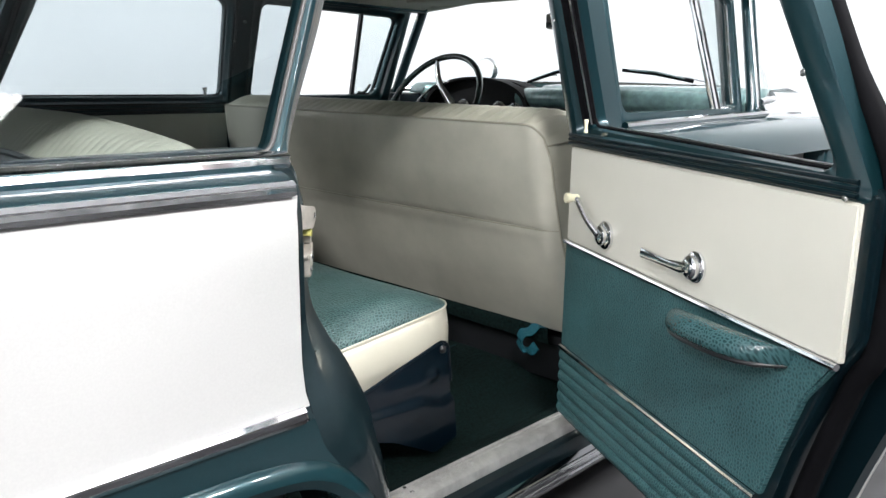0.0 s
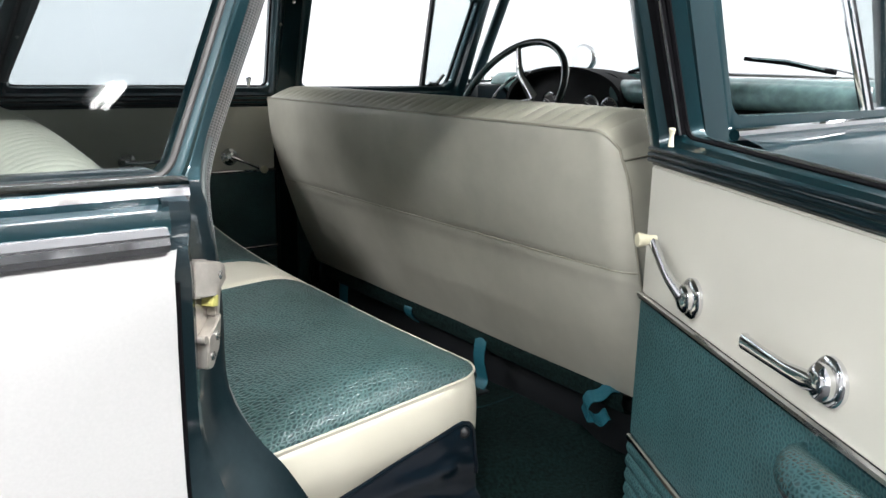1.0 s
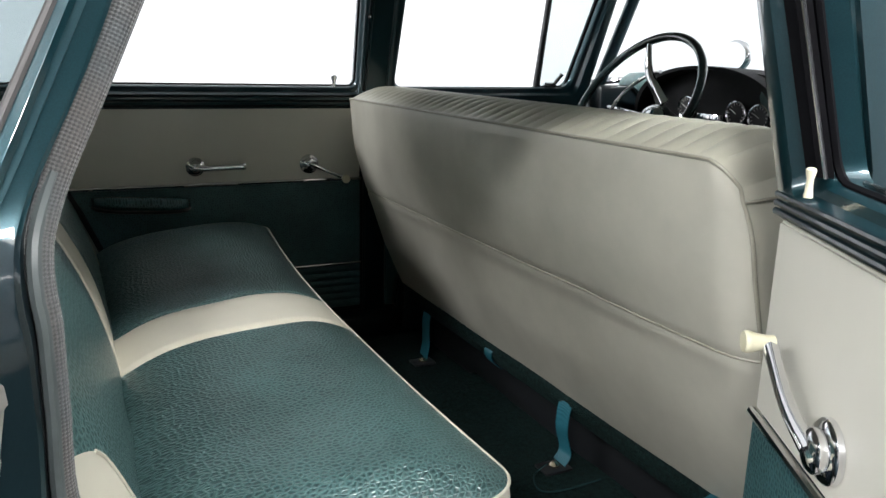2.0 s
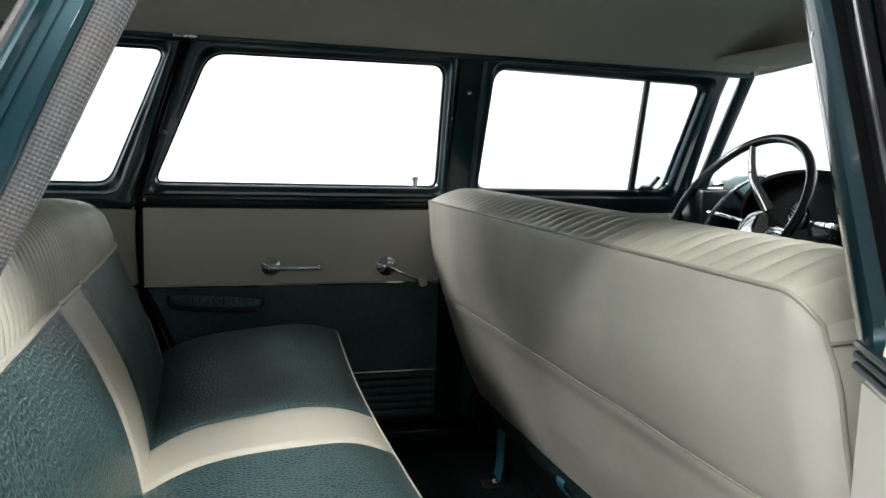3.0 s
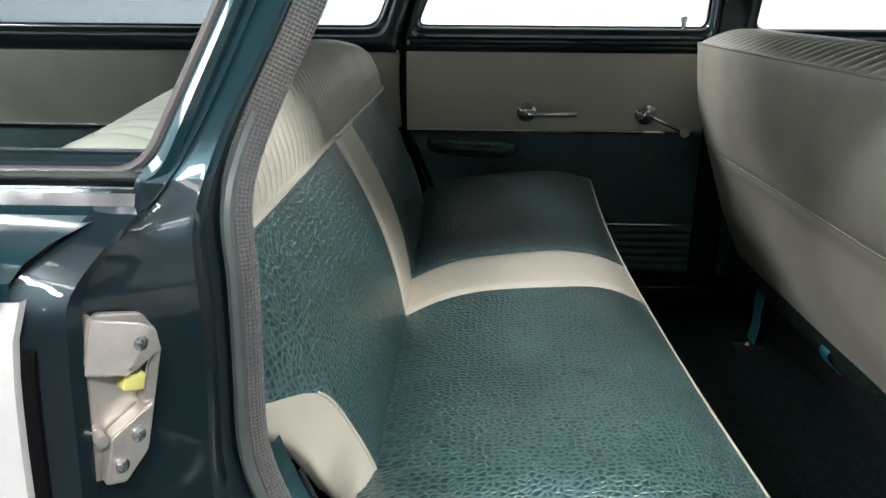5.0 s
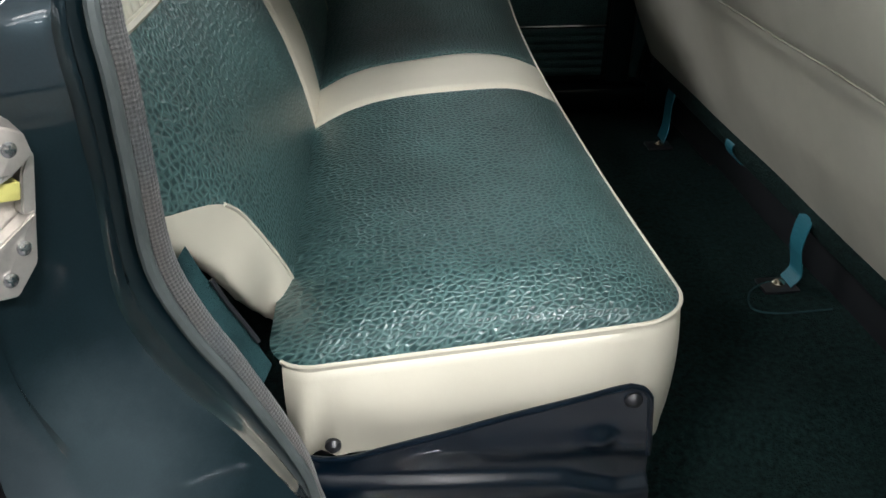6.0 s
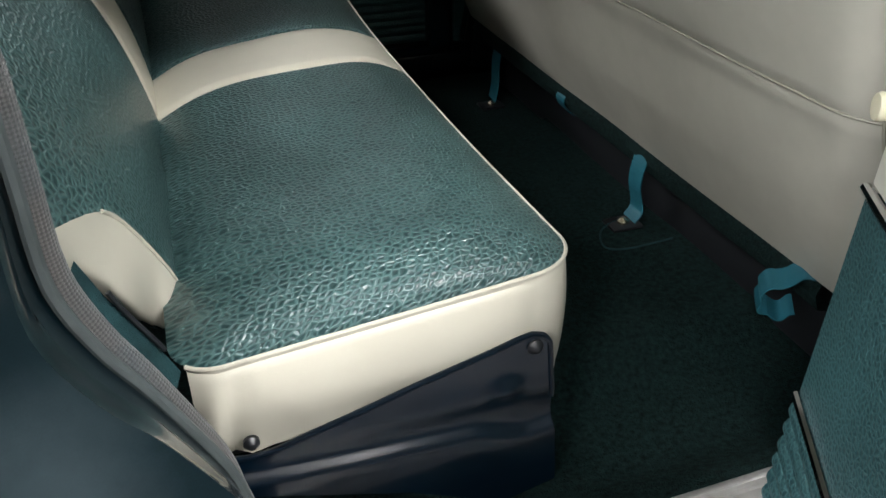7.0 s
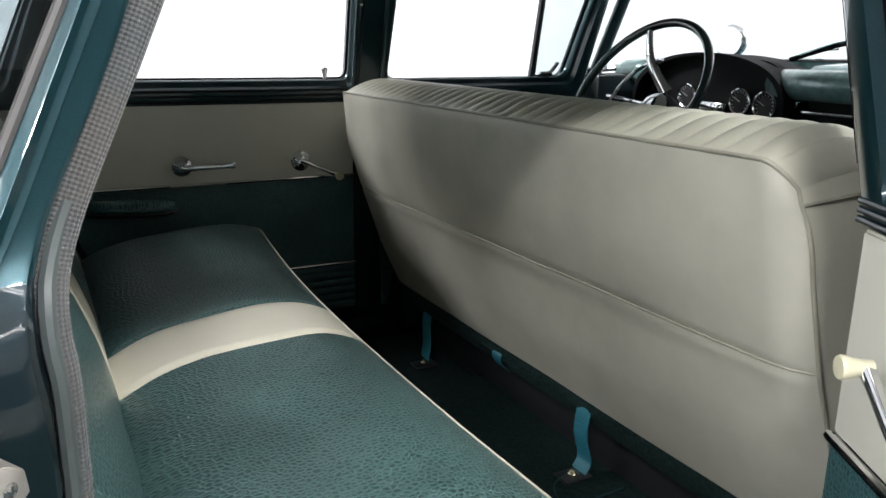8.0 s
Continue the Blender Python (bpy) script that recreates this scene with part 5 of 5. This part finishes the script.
        prism(bm, rounded([(0.14, 0.40), (0.155, 0.50), (0.20, 0.55), (0.70, 0.55), (0.72, 0.40)], 0.02, 3), lambda a, b, d, s=sg: V(a, s * d, b), 0.660, 0.690, 0.006)
        part("cushion_end", bm, M_DARK, t)
    bm = B()
    loft(bm, [[V(x, -0.66 + 1.32 * j / 20, z) for j in range(21)] for x, z in ((0.215, 0.985), (0.235, 0.93), (0.27, 0.75), (0.34, 0.56))])
    part("front_cover", bm, M_CROC, t)
    bm = B()
    block(bm, (0.24, -0.655, 0.42), (0.74, 0.655, 0.575), 0.05, 4)
    part("cushion", bm, M_CROC, t)
    # trimmed riser below the backrest, and the steel base with bolts
    bm = B()
    rings = []
    for i in range(41):
        y = -0.60 + 1.20 * i / 40
        rings.append([V(0.176 + 0.004 * noise.noise(V(y * 9, k, 3.0)), y, z) + V(dx, 0, 0) for k, (dx, z) in enumerate(((0.01, 0.500), (-0.010, 0.480), (-0.014, 0.455), (-0.002, 0.430), (0.045, 0.415)))])
    loft(bm, rings)
    part("riser_trim", bm, M_CARPET, t, "teal carpeted roll below the seat back")
    bm = B()
    block(bm, (0.215, -0.62, 0.315), (0.70, 0.62, 0.44), 0.01)
    part("seat_base", bm, M_BLACK, t)
    for sg in (-1, 1):
        bm = B()
        block(bm, (0.17, sg * 0.66 - 0.012, 0.34), (0.40, sg * 0.66 + 0.012, 0.475), 0.004)
        br = part("side_bracket", bm, M_DARK, t)
        for x, z in ((0.185, 0.455), (0.23, 0.455)):
            bm = B()
            disc(bm, V(x, sg * 0.672, z), (0, sg, 0), 0.006, 0.003, 12, 0.002)
            part("screw", bm, M_SCREW, br)
        bm = B()
        disc(bm, V(0.1685, sg * 0.655, 0.445), (-1, 0, 0), 0.006, 0.003, 12, 0.002)
        part("screw", bm, M_SCREW, br)


front_seat()


# ---- seat belts ----
def strap(name, label, pts, width, across=(0, 1, 0), bolt=None, crease=0.0):
    t = thing(name, label, "seat belt", pts[0])
    o = V(*pts[0])
    line = spline([V(*p) - o for p in pts], 8)
    ax = V(*across)
    bm = B()
    rings = []
    for i, p in enumerate(line):
        d = (line[min(i + 1, len(line) - 1)] - line[max(i - 1, 0)]).normalized()
        nrm = ax.cross(d).normalized()
        p = p + nrm * crease * noise.noise(p * 60)
        rings.append([p - ax * width / 2 + nrm * 0.001, p + nrm * 0.0016, p + ax * width / 2 + nrm * 0.001, p + ax * width / 2 - nrm * 0.001, p - nrm * 0.0004, p - ax * width / 2 - nrm * 0.001])
    loft(bm, rings, True, True)
    part("webbing", bm, M_BELT, t)
    if bolt:
        c = V(*bolt) - o
        bm = B()
        disc(bm, c + V(0, 0, 0.004), (0, 0, 1), 0.011, 0.006, 14, 0.004, 0.002)
        part("anchor_bolt", bm, M_BRASS, t)
        bm = B()
        block(bm, tuple(c + V(-0.03, -0.022, -0.002)), tuple(c + V(0.03, 0.022, 0.004)), 0.002)
        part("anchor_plate", bm, M_BLACK, t)
    return t


strap("seat_belt", "turquoise lap belt webbing hanging to a floor anchor bolt", [(0.195, -0.166, 0.490), (0.166, -0.168, 0.465), (0.156, -0.171, 0.41), (0.164, -0.176, 0.362), (0.148, -0.182, 0.343)], 0.040, bolt=(0.134, -0.184, 0.336))
strap("seat_belt", "turquoise lap belt end below the front seat", [(0.195, 0.134, 0.474), (0.162, 0.137, 0.458), (0.166, 0.140, 0.435), (0.190, 0.142, 0.412)], 0.034)
strap("seat_belt", "turquoise lap belt in shade beside the door", [(0.195, 0.500, 0.474), (0.172, 0.503, 0.42), (0.168, 0.496, 0.35), (0.156, 0.482, 0.318)], 0.046, bolt=(0.146, 0.466, 0.308))
strap("seat_belt", "turquoise lap belt looped loosely below the front seat", [(0.200, -0.587, 0.480), (0.172, -0.574, 0.478), (0.145, -0.562, 0.470), (0.122, -0.553, 0.455), (0.114, -0.549, 0.436), (0.122, -0.553, 0.419), (0.142, -0.561, 0.413), (0.162, -0.569, 0.420)], 0.038, (0.50, 0.84, 0.20), crease=0.010)

# cut in the carpet round the anchor
cc = thing("carpet_slit", "pale cut edge in the carpet beside a belt anchor", "carpet edge")
bm = B()
tube(bm, spline([V(0.175, -0.168, 0.338), V(0.12, -0.176, 0.339), V(0.080, -0.200, 0.339), V(0.064, -0.245, 0.338), V(0.10, -0.262, 0.338), V(0.19, -0.258, 0.338)], 6), 0.0018, 6)
part("edge", bm, M_RISER, cc)


# ---- door striker on the right rear jamb ----
def striker():
    t = thing("door_striker", "cast grey metal door striker with three screws on the jamb", "door striker")
    t.matrix_world = pose(-0.737, -0.819, 0.856, -13, 0, -46) @ Matrix.Diagonal((0.61, 0.56, 0.61, 1.0))

    def to3(a, b, d):
        return V(d, a, b)
    bm = B()
    prism(bm, rounded([(-0.030, -0.085), (0.020, -0.085), (0.040, -0.050), (0.040, 0.060), (0.025, 0.088), (-0.030, 0.088)], 0.010, 3), to3, 0.0, 0.010, 0.002)
    part("base_plate", bm, M_CAST, t)
    bm = B()
    prism(bm, rounded([(-0.036, -0.084), (-0.030, -0.084), (-0.030, 0.086), (-0.036, 0.086)], 0.002, 2), to3, 0.0, 0.015, 0.001)
    part("side_wall", bm, M_CAST, t)
    bm = B()
    wedge = [V(d, a, b) for d, a, b in ((0.008, -0.034, 0.026), (0.016, -0.034, 0.030), (0.036, 0.000, 0.034), (0.036, 0.012, 0.040), (0.036, 0.034, 0.060), (0.036, 0.026, 0.080), (0.036, 0.010, 0.086), (0.014, -0.034, 0.084), (0.008, -0.034, 0.086), (0.008, 0.034, 0.060), (0.008, 0.024, 0.086), (0.008, 0.010, 0.032))]
    for p in wedge:
        bm.verts.new(p)
    bmesh.ops.convex_hull(bm, input=bm.verts[:])
    bmesh.ops.bevel(bm, geom=bm.edges[:], offset=0.0015, segments=2, affect="EDGES", clamp_overlap=True)
    part("upper_block", bm, M_CAST, t)
    bm = B()
    prism(bm, rounded([(0.026, 0.0), (0.040, 0.0), (0.040, 0.058), (0.034, 0.062), (0.026, 0.040)], 0.003, 2), to3, 0.008, 0.026, 0.002)
    part("recess_wall", bm, M_CAST, t)
    bm = B()
    prism(bm, rounded([(-0.004, -0.080), (0.018, -0.080), (0.038, -0.048), (0.038, 0.005), (-0.004, -0.030)], 0.004, 3), to3, 0.010, 0.030, 0.002)
    part("lower_block", bm, M_CAST, t)
    bm = B()
    tube(bm, [V(0.010, -0.012, -0.034), V(0.028, -0.012, -0.034)], 0.0065, 12)
    part("guide_boss", bm, M_CAST, t)
    for a, b, d in ((0.010, -0.060, 0.030), (0.024, -0.030, 0.030), (0.012, 0.066, 0.034)):
        bm = B()
        disc(bm, V(d, a, b), (1, 0, 0), 0.0075, 0.002, 16, 0.002)
        block(bm, (d + 0.003, a - 0.0045, b - 0.0008), (d + 0.0046, a + 0.0045, b + 0.0008))
        block(bm, (d + 0.003, a - 0.0008, b - 0.0045), (d + 0.0046, a + 0.0008, b + 0.0045))
        part("screw", bm, M_SCREW, t)
    bm = B()
    block(bm, (0.010, 0.002, 0.016), (0.030, 0.024, 0.034), 0.002)
    part("wedge", bm, M_TAG, t, "yellow plastic wedge")


striker()


# ---- dashboard, steering wheel, mirror, visors ----
def dashboard():
    t = thing("dashboard", "dark teal dashboard with hooded round gauges", "dashboard")
    bm = B()
    rings = []
    for i in range(41):
        y = -0.76 + 1.52 * i / 40
        pod = 0.13 if abs(y - 0.385) < 0.275 else 0.0
        back = 0.96
        rings.append([V(1.22, y, 1.06), V(1.12, y, 1.075), V(back + 0.03 + pod, y, 1.068 - pod * 0.1), V(back + pod, y, 1.05), V(back - 0.01 + pod, y, 1.03), V(back + 0.02 + pod, y, 1.005), V(back + 0.03 + pod, y, 0.94), V(back + 0.04 + pod * 0.3, y, 0.84), V(back + 0.12, y, 0.76), V(1.22, y, 0.74)])
    loft(bm, [r[:6] for r in rings])
    part("top_panel", bm, M_DASH, t)
    bm = B()
    loft(bm, [r[5:] for r in rings])
    part("lower_panel", bm, M_BLACKPAD, t, "black lower dash panel")
    # padded roll on the passenger side
    bm = B()
    pts = spline([V(1.03, 0.20, 1.020), V(0.985, 0.10, 1.022), V(0.955, -0.02, 1.024), V(0.947, -0.12, 1.025), V(0.945, -0.35, 1.025), V(0.955, -0.60, 1.022), V(0.975, -0.70, 1.02)], 8)
    tube(bm, pts, 0.042, 14, flat=0.9)
    part("padded_roll", bm, M_DASH, t, "shiny padded teal roll")
    # hood over the gauges
    rows = []
    for k in range(7):
        x = 1.10 - 0.16 * k / 6
        rows.append([V(x, 0.385 + 0.275 * math.cos(a), 0.955 + (0.135 + 0.006 * k / 6) * max(0.0, math.sin(a)) ** 0.75 - 0.02 * (math.sin(a) < 0.02)) for a in [math.pi * i / 40 for i in range(41)]])
    inner = [[p + V(0, (0.385 - p.y) * 0.05, -0.008) for p in r] for r in reversed(rows)]
    bm = B()
    loft(bm, rows + inner)
    part("gauge_hood", bm, M_BLACKPAD, t, "black crinkled hood over the gauges")
    bm = B()
    prism(bm, rounded([(0.12, 0.86), (0.12, 1.0), (0.20, 1.075), (0.385, 1.09), (0.57, 1.075), (0.65, 1.0), (0.65, 0.86)], 0.03, 4), lambda a, b, d: V(d, a, b), 0.995, 1.02)
    part("gauge_panel", bm, M_BLACKPAD, t)
    for y, z, r in ((0.482, 0.974, 0.032), (0.290, 0.970, 0.033), (0.209, 0.964, 0.034)):
        bm = B()
        disc(bm, V(0.997, y, z), (-1, 0, 0), r, 0.006, 28, 0.001, 0.001)
        g = part("gauge", bm, M_GAUGE, t, "round gauge with bright bezel")
        bm = B()
        tube(bm, [V(0.988, y + r * math.cos(a), z + r * math.sin(a)) for a in [2 * math.pi * i / 32 for i in range(32)]], 0.0038, 8, True)
        part("bezel", bm, M_CHROME, g)
        bm = B()
        for i in range(13):
            a = math.radians(-40 + 260 * i / 12)
            c0, c1 = V(0.989, y + r * 0.72 * math.cos(a), z + r * 0.72 * math.sin(a)), V(0.989, y + r * 0.86 * math.cos(a), z + r * 0.86 * math.sin(a))
            tube(bm, [c0, c1], 0.0011, 4)
        part("dial_marks", bm, M_MARK, g)
        bm = B()
        tube(bm, [V(0.988, y, z), V(0.988, y + r * 0.55, z + r * 0.3)], 0.0012, 5)
        part("needle", bm, M_MARK, g)
    bm = B()
    block(bm, (0.97, 0.330, 0.92), (0.998, 0.425, 0.966), 0.008)
    part("switch_panel", bm, M_CHROME, t)
    for lo, hi in (((0.975, 0.10, 0.966), (1.03, 0.150, 0.982)), ((0.968, -0.06, 0.954), (1.01, 0.145, 0.963))):
        bm = B()
        block(bm, lo, hi, 0.004)
        part("bright_bar", bm, M_CHROME, t)
    for y in (0.02, -0.20):
        bm = B()
        disc(bm, V(0.99, y, 0.885), (-1, 0, 0), 0.026, 0.02, 24, 0.004, 0.004)
        part("control_knob", bm, M_CHROME, t)
    bm = B()
    block(bm, (0.985, -0.26, 0.86), (1.0, 0.08, 0.91), 0.004)
    part("radio_face", bm, M_BLACK, t)


M_DASH = paint("dash_padding", (0.20, 0.33, 0.33), 0.2, 40.0, 0.3)
M_BLACKPAD = material("black_crinkle", (0.008, 0.009, 0.010), 0.6, spec=0.15)
mottle(M_BLACKPAD, (0.010, 0.011, 0.012), 0.2, 20.0, 500.0, 0.4, 0.001)
dashboard()


def steering_wheel():
    t = thing("steering_wheel", "black two-spoke steering wheel with chrome spokes and horn ring", "steering wheel")
    t.matrix_world = pose(0.700, 0.375, 0.985, 0, -58, 0)

    bm = B()
    R = 0.218
    tube(bm, [V(R * math.cos(a), R * math.sin(a), 0) for a in [2 * math.pi * i / 64 for i in range(64)]], 0.0115, 12, True)
    part("rim", bm, M_RIM, t, "glossy dark teal-black rim")
    for ang in (21, 141, 261):
        a = math.radians(ang)
        d = V(math.cos(a), math.sin(a), 0)
        bm = B()
        tube(bm, spline([d * 0.212, d * 0.13 + V(0, 0, -0.030), d * 0.050 - V(-d.y, d.x, 0) * 0.03 + V(0, 0, -0.080)], 5), [0.009, 0.010, 0.011, 0.012, 0.013, 0.014, 0.015, 0.016, 0.017, 0.018, 0.019], 10, flat=0.6)
        sp = part("spoke", bm, M_CHROME, t, "chrome ribbed spoke")
        for k in range(7):
            bm = B()
            q = 0.055 + 0.014 * k
            n = V(-d.y, d.x, 0)
            h = -0.030 - 0.065 * (0.13 - q) / 0.10
            side = n * (-0.03 * (0.13 - q) / 0.08)
            tube(bm, [d * q + side + n * 0.012 + V(0, 0, h - 0.004), d * q + side + V(0, 0, h + 0.010), d * q + side - n * 0.012 + V(0, 0, h - 0.004)], 0.0022, 6)
            part("rib", bm, M_CHROME, sp)
    bm = B()
    R2 = 0.135
    tube(bm, [V(R2 * math.cos(a), R2 * math.sin(a), -0.040) for a in [math.radians(8 + 232 * i / 40) for i in range(41)]], 0.0052, 8)
    part("horn_ring", bm, M_CHROME, t)
    bm = B()
    disc(bm, V(0, 0, -0.130), (0, 0, 1), 0.058, 0.05, 32, 0.006, 0.008)
    hub = part("hub", bm, M_BLACK, t)
    bm = B()
    disc(bm, V(0, 0, -0.076), (0, 0, 1), 0.050, 0.012, 28, 0.008, 0.006)
    for i in range(8):
        a = math.radians(45 * i)
        block(bm, (0.024 * math.cos(a) - 0.006, 0.024 * math.sin(a) - 0.006, -0.066), (0.024 * math.cos(a) + 0.006, 0.024 * math.sin(a) + 0.006, -0.060), 0.002)
    part("horn_button", bm, M_CHROME, hub)
    bm = B()
    tube(bm, [V(0, 0, -0.11), V(0, 0, -0.45)], 0.030, 16)
    part("column", bm, M_DARK, t)
    bm = B()
    tube(bm, [V(0.02, 0.03, -0.08), V(0.03, 0.16, -0.075), V(0.03, 0.20, -0.07)], 0.0045, 8)
    part("stalk", bm, M_CHROME, t)


M_RIM = material("steering_rim", (0.008, 0.025, 0.028), 0.12, 0.0, 1.0)
steering_wheel()


def inner_mirror():
    t = thing("rear_view_mirror", "small chrome-backed rear-view mirror above the windscreen", "mirror", (0.93, -0.07, 1.29))
    bm = B()
    block(bm, (-0.012, -0.115, -0.028), (0.014, 0.10, 0.028), 0.011, 4)
    part("case", bm, M_CAST, t)
    bm = B()
    block(bm, (-0.0135, -0.108, -0.023), (-0.0125, 0.093, 0.023))
    part("mirror_glass", bm, M_MIRROR, t)
    bm = B()
    tube(bm, [V(0.012, 0, 0.01), V(0.05, 0, 0.06), V(0.10, 0, 0.115)], 0.007, 8)
    part("stem", bm, M_CHROME, t)


inner_mirror()
for y in (0.36, -0.36):
    sv = thing("sun_visor", "grey-beige padded sun visor folded up", "sun visor", (0.86, y * 0.9, 1.378))
    bm = B()
    block(bm, (-0.09, -0.27, -0.008), (0.09, 0.27, 0.008), 0.007, 3)
    part("pad", bm, M_LINER, sv)
    bm = B()
    tube(bm, [V(0.085, -0.28, 0.0), V(0.085, 0.28, 0.0)], 0.006, 8)
    part("rod", bm, M_CHROME, sv)

# ivory speck and clip by the left sill
cl = thing("sill_clip", "small pale clip on the carpet by the closed door", "clip", (0.03, 0.742, 0.345))
bm = B()
block(bm, (-0.012, -0.010, -0.012), (0.012, 0.010, 0.010), 0.004)
part("clip", bm, M_CAST, cl)
